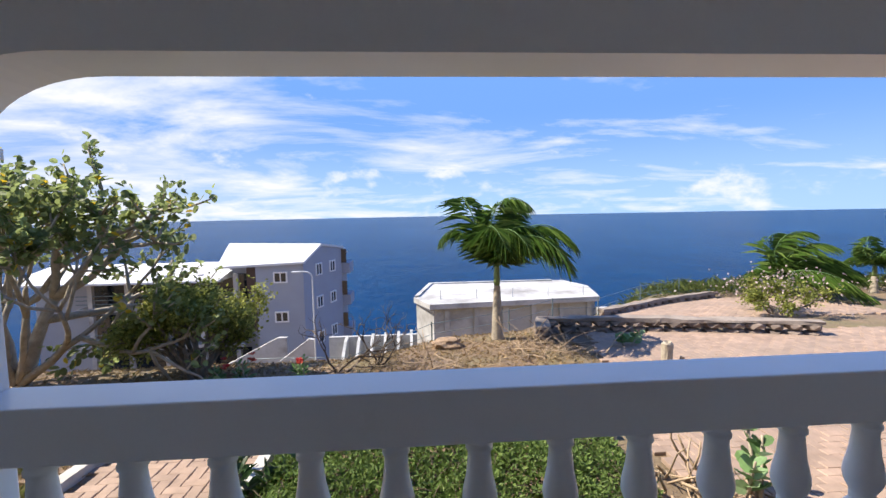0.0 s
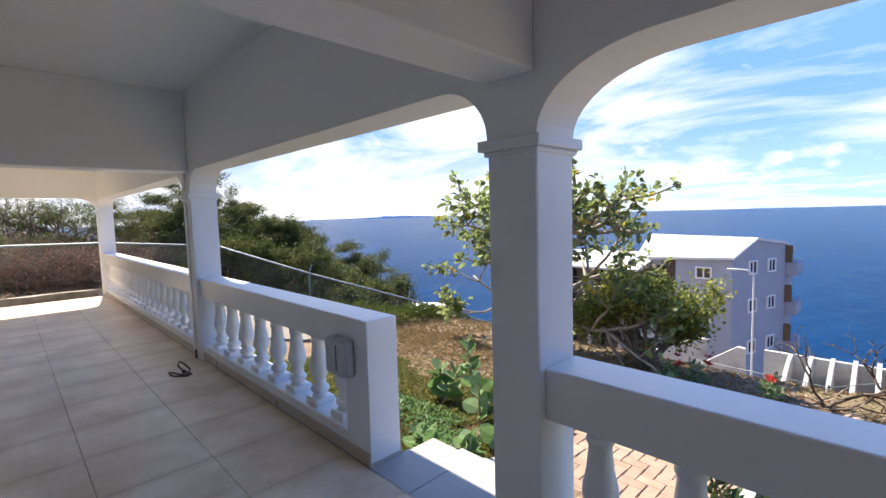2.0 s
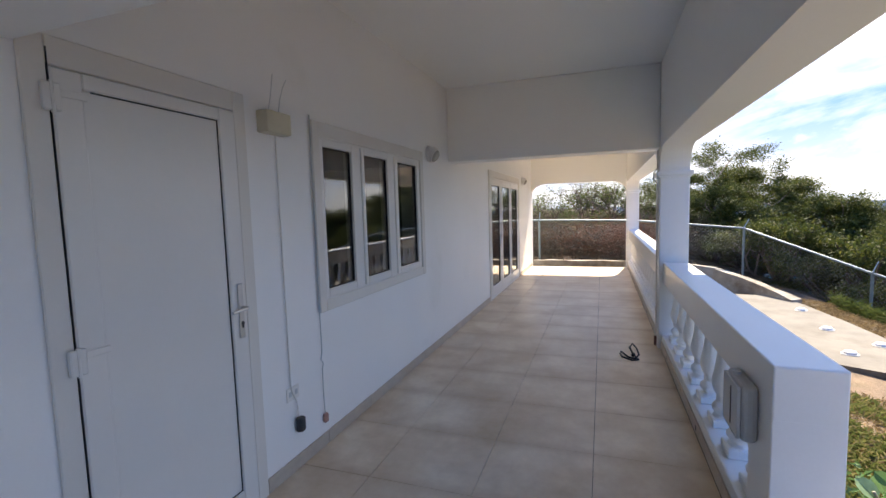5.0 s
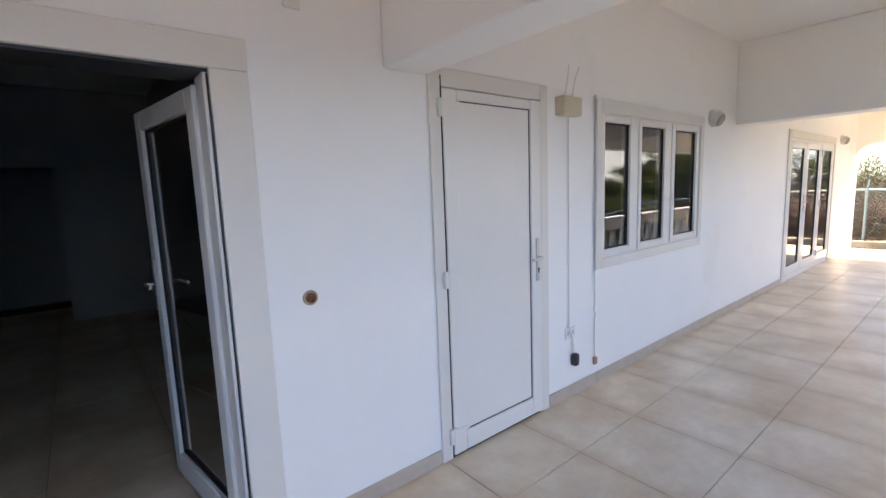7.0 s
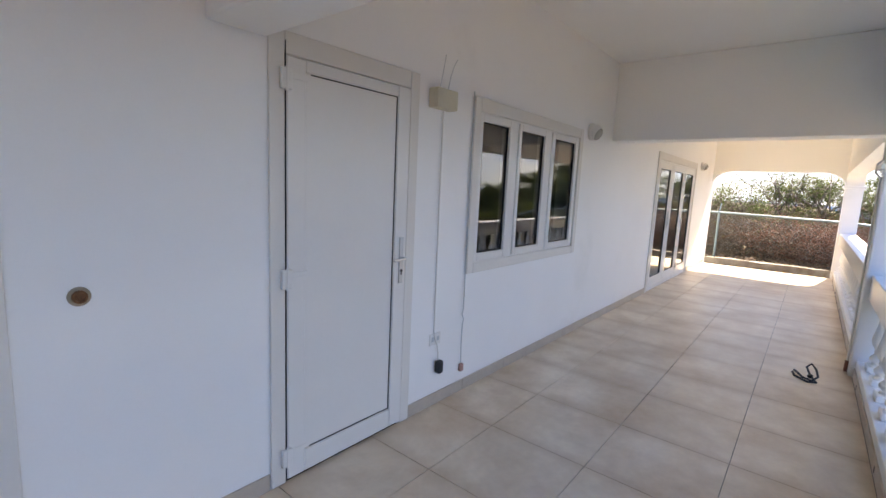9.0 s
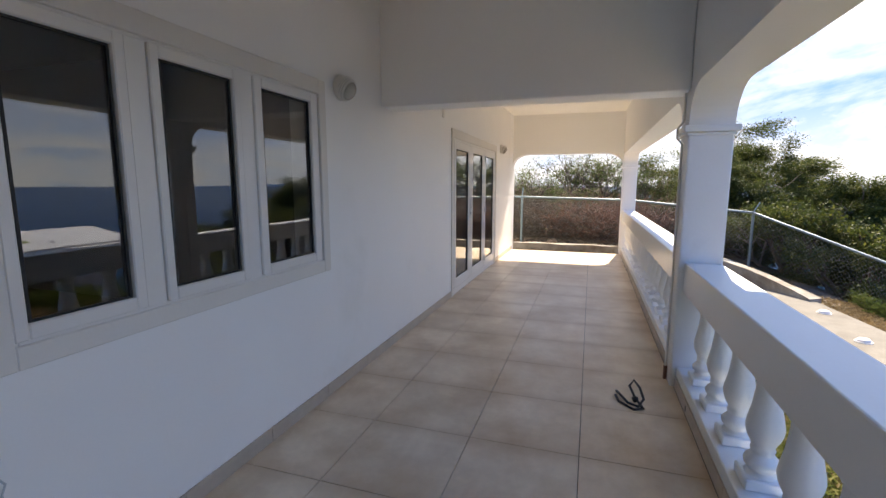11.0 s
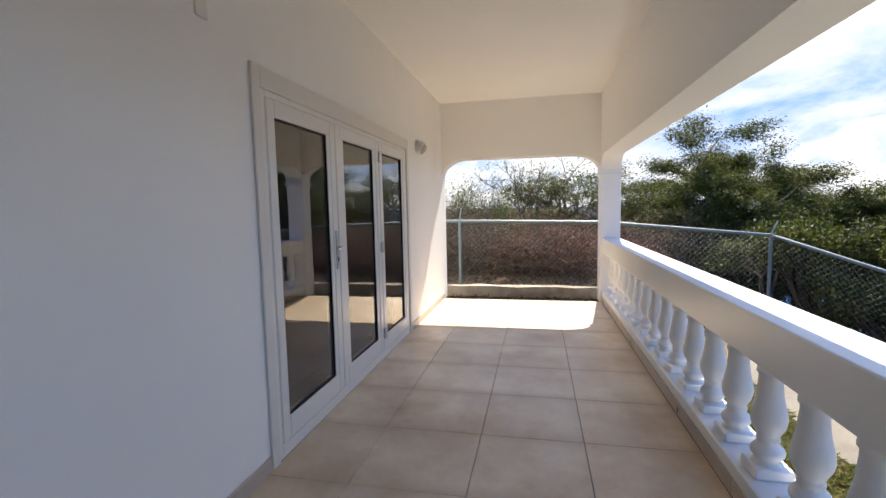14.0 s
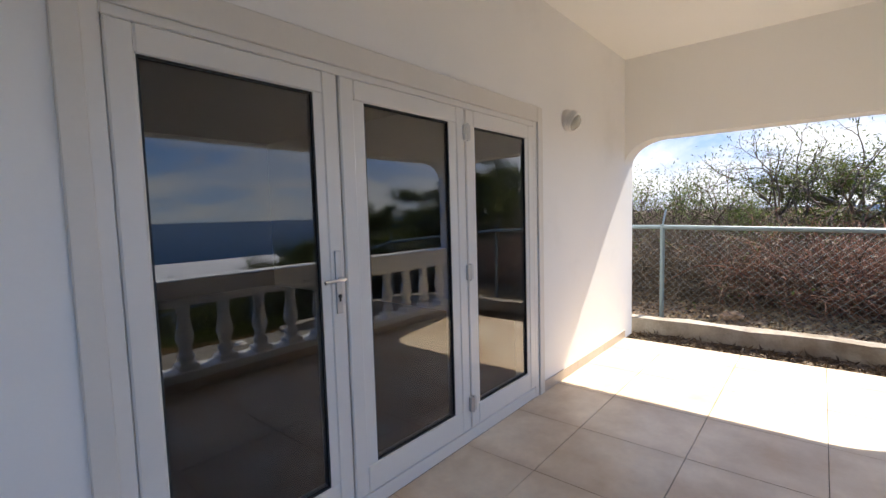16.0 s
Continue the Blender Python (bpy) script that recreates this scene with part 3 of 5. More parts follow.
part("gasket", bm, RUBBER, leaf)
lever(sd, -0.17, 1.05, 0.022, 1)
for z in (1.90, 1.02, 0.14):
    hinge(sd, 0.565, z, 0.016, PVC)
    part("hinge_strap", box(0.452, 0.545, 0.021, 0.027, z + 0.005, z + 0.03, 0.002), PVC, sd)

# open glass door into the dark room
od = thing("door_3", "white glass double door with one leaf standing open into a dark room", "glass door", kind="structure")
bm = bmesh.new()
add_box(bm, 1.487, 1.622, 0.0, 0.014, 0.0, 1.954, 0.003)
add_box(bm, 1.487, 3.53, 0.0, 0.014, 1.955, 2.07, 0.003)
add_box(bm, 3.40, 3.53, 0.0, 0.014, 0.0, 1.954, 0.003)
part("surround", bm, CREAM, od, "cream painted surround")
bm = bmesh.new()
add_box(bm, 1.622, 1.640, -0.14, -0.012, 0.0, 1.954, 0.003)
add_box(bm, 3.37, 3.40, -0.14, 0.002, 0.0, 1.954, 0.003)
add_box(bm, 1.655, 2.40, -0.12, -0.02, 0.0, 0.02, 0.003)
part("door_frame", bm, PVC, od)
# dark strips put in as shade on the lintel's underside and the jamb
bm = box(1.622, 3.40, -0.20, -0.004, 1.943, 1.954)
add_box(bm, 1.6225, 1.628, -0.20, -0.006, 0.0, 1.94)
part("shade_strip", bm, DARK, od, "dark strips painted in as shade on the lintel and jamb")
fixed = part("door_leaf", frame_ring(2.40, 3.37, 0.02, 1.922, 0.125, -0.07, 0.006, 0.14, 0.10, 0.006), PVC, od)
pane(fixed, 2.527, 3.243, 0.162, 1.82, -0.02)
swing = part("door_leaf", frame_ring(0.0, 0.80, 0.02, 1.922, 0.085, -0.06, 0.0, 0.13, 0.09, 0.006), PVC, od)
swing.matrix_basis = pose(1.655, -0.13, 0, 0, 0, -82)
pane(swing, 0.087, 0.713, 0.152, 1.83, -0.03)
h = part("door_handle", box(0.745, 0.775, 0.0, 0.012, 0.93, 1.20, 0.004), METAL, swing, "brushed metal lever handle")
add = tube([(0.76, 0.01, 1.07), (0.76, 0.05, 1.07), (0.65, 0.055, 1.068)], 0.009, 0.008, 8)
part("lever", add, METAL, h)

# skirting tiles along the wall and balustrade
def skirting(xs, y0, y1, name):
    ob = thing("baseboard", "beige tile skirting along the " + name, "baseboard", kind="structure")
    for x0, x1 in xs:
        n = max(1, round((x1 - x0) / 0.6))
        w = (x1 - x0) / n
        for i in range(n):
            part("skirting_tile", box(x0 + w * i + 0.0015, x0 + w * (i + 1) - 0.0015, y0, y1, 0.0, 0.082, 0.002), SKIRT, ob)
    return ob


skirting([(-10.0, -8.175), (-5.434, -0.297), (0.64, 1.485), (3.535, 7.0)], 0.0, 0.011, "house wall")
skirt_rail = skirting([(-9.99, -3.76), (-3.48, -0.348), (0.895, 5.6)], RAIL_IN - 0.011, RAIL_IN, "balustrade")
for x in (-1.64, -3.07, -5.05, -6.45, -7.95, -9.4):
    part("weep_hole", box(x - 0.009, x + 0.009, RAIL_IN - 0.0135, RAIL_IN - 0.0105, 0.022, 0.058, 0.001), DARK, skirt_rail, "small dark weep hole")
bm = box(-0.3475, -0.336, RAIL_IN - 0.011, RAIL_OUT, 0.0, 0.02, 0.002)
structure("trim_pier", bm, SKIRT, "thin beige tile edge under the balustrade end", "trim")


# small fittings
def bulkhead_lamp(x, z):
    ob = thing("wall_lamp", "round white bulkhead lamp with a caged glass eye on the wall", "wall lamp", "bulkhead lamps", at=(x, 0, z))
    base = lathe([(0.082, 0.0), (0.085, 0.015), (0.078, 0.035), (0.055, 0.045)], 24)
    bmesh.ops.rotate(base, verts=base.verts, cent=(0, 0, 0), matrix=Matrix.Rotation(radians(-90), 3, "X"))
    part("base", base, PVC, ob, smooth=True)
    m = Matrix.Rotation(radians(-118), 3, "X")
    mid = Vector((0.0, 0.028, 0.0))

    def turned(bm):
        for v in bm.verts:
            v.co = m @ v.co + mid
        return bm
    part("hood", turned(lathe([(0.074, 0.0), (0.076, 0.02), (0.070, 0.045), (0.062, 0.056)], 24)), LAMPGAP, ob, "white louvred hood", smooth=True)
    part("glass_eye", turned(lathe([(0.062, 0.05), (0.058, 0.066), (0.042, 0.080), (0.020, 0.087), (0.004, 0.088)], 20)), LAMPGLASS, ob, "frosted grey lamp glass", smooth=True)
    for k in range(4):
        a, rad = 0.008 + 0.014 * k, (0.082, 0.081, 0.077, 0.071)[k]
        ring = [Vector((rad * math.cos(t), rad * math.sin(t), a)) for t in [2 * math.pi * i / 24 for i in range(25)]]
        cage = bmesh.new()
        add_tube(cage, ring, 0.0042, sides=6, caps=False)
        part("cage_rib", turned(cage), PVC, ob)


LAMPGAP = material("grey_lamp_hood", (0.66, 0.65, 0.62), 0.5, bump=0.05)
LAMPGLASS = material("frosted_lamp_glass", (0.46, 0.44, 0.39), 0.25, vary=0.05, scale=20, bump=0.2, spec=0.7)
bulkhead_lamp(-2.86, 2.078)
bulkhead_lamp(-8.60, 2.085)

hole = thing("pipe_stub", "round rusty pipe stub in a plastered hole in the wall", "pipe stub", at=(1.31, 0, 1.058))
bm = lathe([(0.033, 0.0), (0.033, 0.004), (0.027, 0.006), (0.024, 0.006)], 20)
bmesh.ops.rotate(bm, verts=bm.verts, cent=(0, 0, 0), matrix=Matrix.Rotation(radians(-90), 3, "X"))
part("collar", bm, material("stained_plaster", (0.36, 0.29, 0.21), 0.8, vary=0.3, scale=40, bump=0.4), hole)
bm = lathe([(0.022, 0.0), (0.022, 0.016), (0.015, 0.016), (0.015, 0.008)], 16)
bmesh.ops.rotate(bm, verts=bm.verts, cent=(0, 0, 0), matrix=Matrix.Rotation(radians(-90), 3, "X"))
part("pipe", bm, material("rusty_pipe", (0.20, 0.09, 0.04), 0.7, 0.3, vary=0.4, scale=60, bump=0.4), hole)

jb = thing("junction_box", "ivory plastic junction box with wires on the house wall", "junction box", at=(0, 0, 0))
part("body", box(-0.575, -0.385, 0.0, 0.075, 1.930, 2.045, 0.008, 2), IVORY, jb)
part("wire", tube([(-0.445, 0.03, 2.043), (-0.465, 0.035, 2.13), (-0.495, 0.03, 2.25)], 0.0022, sides=5), GREYPL, jb)
part("wire", tube([(-0.525, 0.03, 2.043), (-0.54, 0.035, 2.13), (-0.575, 0.03, 2.2), (-0.62, 0.02, 2.25)], 0.0022, sides=5), GREYPL, jb)
part("cable", tube([(-0.513, 0.012, 1.94), (-0.518, 0.008, 1.2), (-0.522, 0.008, 0.52), (-0.530, 0.012, 0.47), (-0.552, 0.018, 0.42), (-0.566, 0.015, 0.36), (-0.567, 0.015, 0.31)], 0.005, sides=6), PVC, jb)
part("plug", box(-0.594, -0.542, 0.004, 0.05, 0.225, 0.315, 0.015, 2), DARK, jb, "black plug hanging on a cable")

so = thing("socket", "white double wall socket", "socket", at=(0, 0, 0))
part("plate", box(-0.595, -0.485, 0.0, 0.008, 0.425, 0.505, 0.003), PVC, so)
for k in (-0.567, -0.513):
    part("outlet", box(k - 0.012, k + 0.012, 0.006, 0.0095, 0.45, 0.482, 0.002), GREYPL, so)

wc = thing("hanging_cable", "thin grey cable with a plug hanging beside the window", "cable", at=(0, 0, 0))
part("cable", tube([(-0.830, 0.012, 0.86), (-0.832, 0.012, 0.62), (-0.815, 0.014, 0.58), (-0.838, 0.014, 0.54), (-0.828, 0.012, 0.51), (-0.826, 0.012, 0.36), (-0.833, 0.012, 0.21)], 0.0035, sides=6), GREYPL, wc)
part("plug", box(-0.852, -0.814, 0.003, 0.03, 0.155, 0.215, 0.008), material("pink_plug", (0.45, 0.24, 0.2), 0.6, bump=0.05), wc)

v = thing("wall_box", "small white blank plate high on the wall", "wall plate", at=(0, 0, 0))
part("plate", box(-5.16, -5.09, 0.0, 0.012, 2.19, 2.345, 0.003), PVC, v)
v = thing("wall_box", "small white blank plate on the ceiling beam", "wall plate", at=(0, 0, 0))
part("plate", box(1.26, 1.33, 0.0, 0.012, 2.22, 2.31, 0.003), PVC, v)

it = thing("intercom", "grey plastic intercom box on the balustrade end post", "intercom")
part("housing", box(-0.715, -0.475, RAIL_IN - 0.062, RAIL_IN, 0.53, 0.768, 0.022, 3), GREYPL, it)
part("lid", box(-0.705, -0.485, RAIL_IN - 0.075, RAIL_IN - 0.062, 0.54, 0.758, 0.012, 2), GREYPL, it)
part("slot", box(-0.585, -0.572, RAIL_IN - 0.0765, RAIL_IN - 0.074, 0.57, 0.73), DARK, it)
part("cap", tube([(-0.60, RAIL_IN - 0.05, 0.774), (-0.60, RAIL_IN - 0.05, 0.79)], 0.016, sides=10), GREYPL, it)

rope = thing("rope_loop", "short black cord knotted into a loop on the tiles", "rope", at=(-3.17, 1.97, 0.0))
loop = [(-0.10, -0.09, 0.008), (-0.02, -0.07, 0.02), (0.07, -0.03, 0.012), (0.10, 0.03, 0.008), (0.03, 0.07, 0.03), (-0.08, 0.055, 0.06), (-0.14, 0.02, 0.085), (-0.09, -0.01, 0.06), (0.0, 0.02, 0.02), (0.12, 0.06, 0.008), (0.15, 0.0, 0.008), (0.06, -0.085, 0.008), (-0.03, -0.10, 0.01)]
part("strand", tube(loop, 0.0085, sides=7), DARK, rope, smooth=True)
part("knot", tube([(0.0, 0.01, 0.012), (0.02, 0.025, 0.026), (0.035, 0.01, 0.014)], 0.014, sides=8), DARK, rope, smooth=True)

# conduit beside the column
cd = thing("conduit", "thin white conduit running down the terrace column", "conduit")
part("pipe", tube([(-3.62, 2.235, 2.05), (-3.62, 2.235, 1.86), (-3.62, 2.20, 1.82), (-3.62, 2.20, 1.75), (-3.62, 2.235, 1.71), (-3.62, 2.235, 0.09)], 0.008, sides=8), PVC, cd)
part("end_cap", tube([(-3.62, 2.233, 0.0), (-3.62, 2.233, 0.1)], 0.014, sides=8), material("brown_joint", (0.2, 0.09, 0.06), 0.7, bump=0.1), cd)

# steps down to the garden path
st = thing("garden_steps", "two low steps of grey tile and white concrete from the terrace", "steps", kind="structure")
part("step", box(-0.346, 0.648, 2.505, 2.584, -0.4, -0.011), GROUT, st)
part("nosing", box(-0.346, 0.648, 2.585, 2.80, -0.4, -0.006, 0.006), material("pale_concrete", (0.34, 0.325, 0.30), 0.85, vary=0.12, scale=5, bump=0.3), st)
part("step", box(-0.346, 0.85, 2.80, 3.08, -0.65, -0.19, 0.006), bpy.data.materials["pale_concrete"], st)
part("step", box(-0.346, 0.95, 3.08, 3.34, -0.75, -0.37, 0.006), bpy.data.materials["pale_concrete"], st)
for x0, x1 in ((-0.346, 0.02), (0.022, 0.6), (0.602, 0.648)):
    part("tile", box(x0 + 0.001, x1 - 0.001, 2.262, 2.583, -0.01, 0.0, 0.002), GREYTILE, st)

# floor tiles, 0.6 m, on a regular grid
floor_ob = bpy.data.objects["floor"]
tile_cache = {}


def floor_tile(x0, x1, y0, y1, z=0.0):
    key = (round(x1 - x0, 3), round(y1 - y0, 3))
    if key not in tile_cache:
        bm = box(0.0016, key[0] - 0.0016, 0.0016, key[1] - 0.0016, -0.010, 0.0, 0.0015)
        me = bpy.data.meshes.new("floor_tile")
        bm.normal_update()
        bm.to_mesh(me)
        bm.free()
        me.materials.append(TILE)
        tile_cache[key] = me
    ob = new("floor_tile", tile_cache[key])
    ob.location = (x0, y0, z)
    ob.parent = floor_ob


ylines = [0.0, 0.45, 1.05, 1.65, 2.273]
for r in range(-12, 17):
    x1, x0 = -0.6 * r, -0.6 * (r + 1)
    x0, x1 = max(x0, -10.0), min(x1, HOUSE_E)
    for y0, y1 in zip(ylines, ylines[1:]):
        floor_tile(x0, x1, y0, y1)
for i in range(4):
    for j in range(11):
        floor_tile(1.125 + 0.6 * i, 1.125 + 0.6 * (i + 1), -0.6 * (j + 1) - 0.002, -0.6 * j - 0.002, -0.001)


# ---- outdoors: plants ----
rng = np.random.default_rng(7)


def leaf_cloud(name, P, D, L, W, mat, parent, big=False, label="", droop=0.0, seed=1, fold=0.25):
    """Leaves as small folded blades. P: bases, D: directions; L, W: length and width."""
    r = np.random.default_rng(seed)
    P, D = np.asarray(P, float), np.asarray(D, float)
    n = len(P)
    L, W = np.broadcast_to(np.asarray(L, float), (n,)), np.broadcast_to(np.asarray(W, float), (n,))
    D = D / np.maximum(np.linalg.norm(D, axis=1, keepdims=True), 1e-6)
    A = r.normal(size=(n, 3))
    A[:, 2] *= 0.35
    S = np.cross(D, np.array([0, 0, 1.0]) + 0.7 * A)
    S /= np.maximum(np.linalg.norm(S, axis=1, keepdims=True), 1e-6)
    U = np.cross(S, D)
    outline = ([(0.0, 0.0), (0.18, 0.75), (0.5, 1.0), (0.82, 0.72), (1.0, 0.0)] if big else [(0.0, 0.0), (0.45, 1.0), (1.0, 0.0)])
    cols = []
    for k, w in outline:
        c = P + D * (L * k)[:, None] - np.array([0, 0, 1.0]) * (droop * L * k * k)[:, None]
        if w == 0.0:
            cols.append(c)
        else:
            cols.append(c + S * (W * w * 0.5)[:, None] + U * (W * w * fold * 0.5)[:, None])
            cols.append(c - S * (W * w * 0.5)[:, None] + U * (W * w * fold * 0.5)[:, None])
    V = np.stack(cols, axis=1)
    m = V.shape[1]
    verts = V.reshape(-1, 3).tolist()
    left = [0] + list(range(1, m - 1, 2)) + [m - 1]
    right = [0, m - 1] + list(range(m - 2, 0, -2))
    faces = []
    for i in range(n):
        o = i * m
        faces.append([o + k for k in left])
        faces.append([o + k for k in right])
    me = bpy.data.meshes.new(name)
    me.from_pydata(verts, [], faces)
    me.materials.append(mat)
    ob = new(name, me)
    ob.parent = parent
    if label:
        ob["label"] = label
    return ob


def tube_net(name, paths, mat, parent, sides=5, label=""):
    """Many tapered tubes as one mesh: (points, r0, r1)."""
    verts, faces = [], []
    for pts, r0, r1 in paths:
        P = np.asarray(pts, float)
        n = len(P)
        base = len(verts)
        for i in range(n):
            d = P[min(i + 1, n - 1)] - P[max(i - 1, 0)]
            d = d / max(np.linalg.norm(d), 1e-6)
            a = np.cross(d, [0.0, 0.0, 1.0] if abs(d[2]) < 0.9 else [1.0, 0.0, 0.0])
            a /= max(np.linalg.norm(a), 1e-6)
            b = np.cross(d, a)
            r = r0 + (r1 - r0) * i / max(1, n - 1)
            for k in range(sides):
                t = 2 * math.pi * k / sides
                verts.append((P[i] + r * (math.cos(t) * a + math.sin(t) * b)).tolist())
        for i in range(n - 1):
            for k in range(sides):
                o, q = base + i * sides, base + (i + 1) * sides
                faces.append((o + k, o + (k + 1) % sides, q + (k + 1) % sides, q + k))
        faces.append([base + k for k in range(sides)][::-1])
        faces.append([base + (n - 1) * sides + k for k in range(sides)])
    me = bpy.data.meshes.new(name)
    me.from_pydata(verts, [], faces)
    me.polygons.foreach_set("use_smooth", [True] * len(me.polygons))
    me.materials.append(mat)
    ob = new(name, me)
    ob.parent = parent
    if label:
        ob["label"] = label
    return ob


def grow(r, start, way, length, radius, depth, paths, tips, split=(2, 3), spread=0.6, up=0.15, shrink=0.72, bend=0.25, wind=(0, 0, 0)):
    """Limbs that fork; tips collects points along the last shoots."""
    p, d = np.array(start, float), np.array(way, float)
    d /= np.linalg.norm(d)
    pts, n = [p.copy()], 4
    for _ in range(n):
        d = d + r.normal(size=3) * bend * 0.5 + np.array([0, 0, up]) * 0.3 + np.array(wind) * 0.3
        d /= np.linalg.norm(d)
        p = p + d * length / n
        pts.append(p.copy())
    end = radius * (0.62 if depth else 0.35)
    paths.append((pts, radius, end))
    if depth == 0:
        for i in range(1, n + 1):
            tips.append((pts[i], d.copy()))
        return
    for _ in range(r.integers(split[0], split[1] + 1)):
        q = d + r.normal(size=3) * spread
        grow(r, pts[-1] if r.random() < 0.7 else pts[-2], q, length * shrink * r.uniform(0.75, 1.2), end, depth - 1, paths, tips, split, spread, up, shrink, bend, wind)


BARK = material("grey_bark", (0.22, 0.18, 0.14), 0.9, vary=0.35, scale=12, fine=70, bump=0.7, distance=0.02)
PALEBARK = material("pale_bark", (0.34, 0.29, 0.22), 0.9, vary=0.3, scale=12, fine=60, bump=0.6, distance=0.01)
TWIG = material("dry_twig", (0.095, 0.068, 0.045), 0.9, vary=0.35, scale=8, bump=0.4, island=0.4)
REDTWIG = material("red_brown_twig", (0.17, 0.075, 0.045), 0.9, vary=0.35, scale=8, bump=0.3, island=0.4)
DRYSTICK = material("pale_dry_stick", (0.33, 0.24, 0.155), 0.9, vary=0.3, scale=9, bump=0.4, island=0.35)
CALO = leaf_material("calotropis_leaf", (0.24, 0.29, 0.11), (0.38, 0.45, 0.28), (0.62, 0.42, 0.03), 0.5)
CALOY = leaf_material("young_grey_green_leaf", (0.16, 0.28, 0.10), (0.30, 0.42, 0.23), None)
SHRUB = leaf_material("olive_shrub_leaf", (0.24, 0.27, 0.06), (0.44, 0.44, 0.13), None, 0.5)
PALM = leaf_material("palm_leaflet", (0.07, 0.14, 0.025), (0.20, 0.28, 0.07), None, 0.3, 0.35)
ACACIA = leaf_material("thorn_tree_leaf", (0.068, 0.09, 0.02), (0.16, 0.16, 0.035), None)
BRUSHL = leaf_material("brush_leaf", (0.105, 0.14, 0.035), (0.17, 0.19, 0.06), None, 0.25)
DRYLEAF = leaf_material("dry_leaf", (0.28, 0.18, 0.09), (0.40, 0.28, 0.15), None, 0.2)
LITTER = leaf_material("dead_brown_leaf", (0.09, 0.06, 0.035), (0.17, 0.11, 0.06), None, 0.05)
HEDGE = leaf_material("groundcover_leaf", (0.12, 0.19, 0.045), (0.21, 0.28, 0.08), None)
FRANGI = leaf_material("dark_glossy_leaf", (0.03, 0.065, 0.02), (0.06, 0.10, 0.03), (0.55, 0.35, 0.03), 0.2, 0.3)
GRASS = leaf_material("grass_blade", (0.17, 0.20, 0.06), (0.38, 0.32, 0.15), None)
STRAW = leaf_material("straw_blade", (0.34, 0.25, 0.13), (0.46, 0.36, 0.20), None, 0.2)
FLOWER = leaf_material("red_petal", (0.6, 0.06, 0.05), (0.75, 0.14, 0.10), None)
BLOSSOM = leaf_material("pale_pink_blossom", (0.5, 0.38, 0.36), (0.6, 0.5, 0.46), None)


def tip_leaves(r, tips, per, jit, lo, hi, ratio, out=0.6):
    P, D, L = [], [], []
    for p, d in tips:
        for _ in range(per):
            P.append(np.asarray(p) + r.normal(size=3) * jit)
            D.append(np.asarray(d) * out + r.normal(size=3) * 0.6)
            L.append(r.uniform(lo, hi))
    L = np.array(L)
    return np.array(P), np.array(D), L, L * ratio


# large-leaved tree beside the lawn
def calotropis_tree(x, y):
    r = np.random.default_rng(21)
    z = land_z(x, y)
    ob = thing("calotropis_tree", "leaning tree with pale limbs and large round grey-green leaves", "tree", at=(x, y, z))
    paths, tips = [], []
    for way, ln, rad, dep in (((-0.45, -0.1, 1.0), 1.3, 0.10, 3), ((0.75, -0.05, 0.9), 1.45, 0.11, 3), ((0.1, 0.3, 1.0), 1.25, 0.07, 3), ((-0.9, -0.2, 0.8), 1.35, 0.06, 3), ((1.0, -0.3, 0.7), 1.35, 0.07, 3), ((0.25, -0.2, 1.1), 1.3, 0.06, 3), ((-0.6, 0.3, 0.6), 1.2, 0.05, 3)):
        grow(r, (0, 0, 0), way, ln, rad, dep, paths, tips, (2, 4), 0.55, 0.30, 0.72, 0.28, (0.05, 0, 0))
    tube_net("trunk", paths, PALEBARK, ob, 7)
    P, D, L, W = tip_leaves(r, tips, 6, 0.05, 0.08, 0.145, 0.72)
    leaf_cloud("crown", P, D, L, W, CALO, ob, True, "large round leaves, a few yellow", 0.15, 5)
    return ob


tree = calotropis_tree(-2.85, 6.95)
tree.scale = (0.9, 0.9, 0.9)


def shrub_tree(x, y, h, wid, seed, label, leafmat, per=14, size=(0.035, 0.065), name="shrub", bark=BARK, depth=3, stems=6, ratio=0.6, thick=0.03):
    r = np.random.default_rng(seed)
    z = land_z(x, y)
    ob = thing(name, label, "shrub", at=(x, y, z - 0.03))
    paths, tips = [], []
    for k in range(stems):
        a = 2 * math.pi * (k + r.random()) / stems
        grow(r, (0.06 * math.cos(a), 0.06 * math.sin(a), 0), (wid * math.cos(a), wid * math.sin(a), 1.0), h * 0.42, thick * h, depth, paths, tips, (2, 3), 0.5, 0.15, 0.66, 0.3)
    tube_net("stem", paths, bark, ob, 5)
    P, D, L, W = tip_leaves(r, tips, per, 0.06 * h, size[0], size[1], ratio)
    leaf_cloud("leaves", P, D, L, W, leafmat, ob, False, "", 0.1, seed)
    return ob


shrub_tree(-0.6, 7.05, 1.35, 0.34, 31, "dense rounded shrub with small olive green leaves", SHRUB, 20, (0.045, 0.08), stems=11)
shrub_tree(10.4, 9.9, 0.95, 1.4, 33, "low flowering bush with pale pink blossom", SHRUB, 9, (0.05, 0.09), name="flowering_bush")


def blossoms():
    r = np.random.default_rng(3)
    P = np.array([(10.4, 9.8, -0.1)]) + r.normal(size=(260, 3)) * np.array([0.75, 0.4, 0.16])
    ob = bpy.data.objects["flowering_bush"]
    b = leaf_cloud("blossom", P - np.array(ob.location), r.normal(size=(260, 3)) + np.array([0, 0, 1]), 0.06, 0.05, BLOSSOM, ob, False, "pale pink blossom")


blossoms()


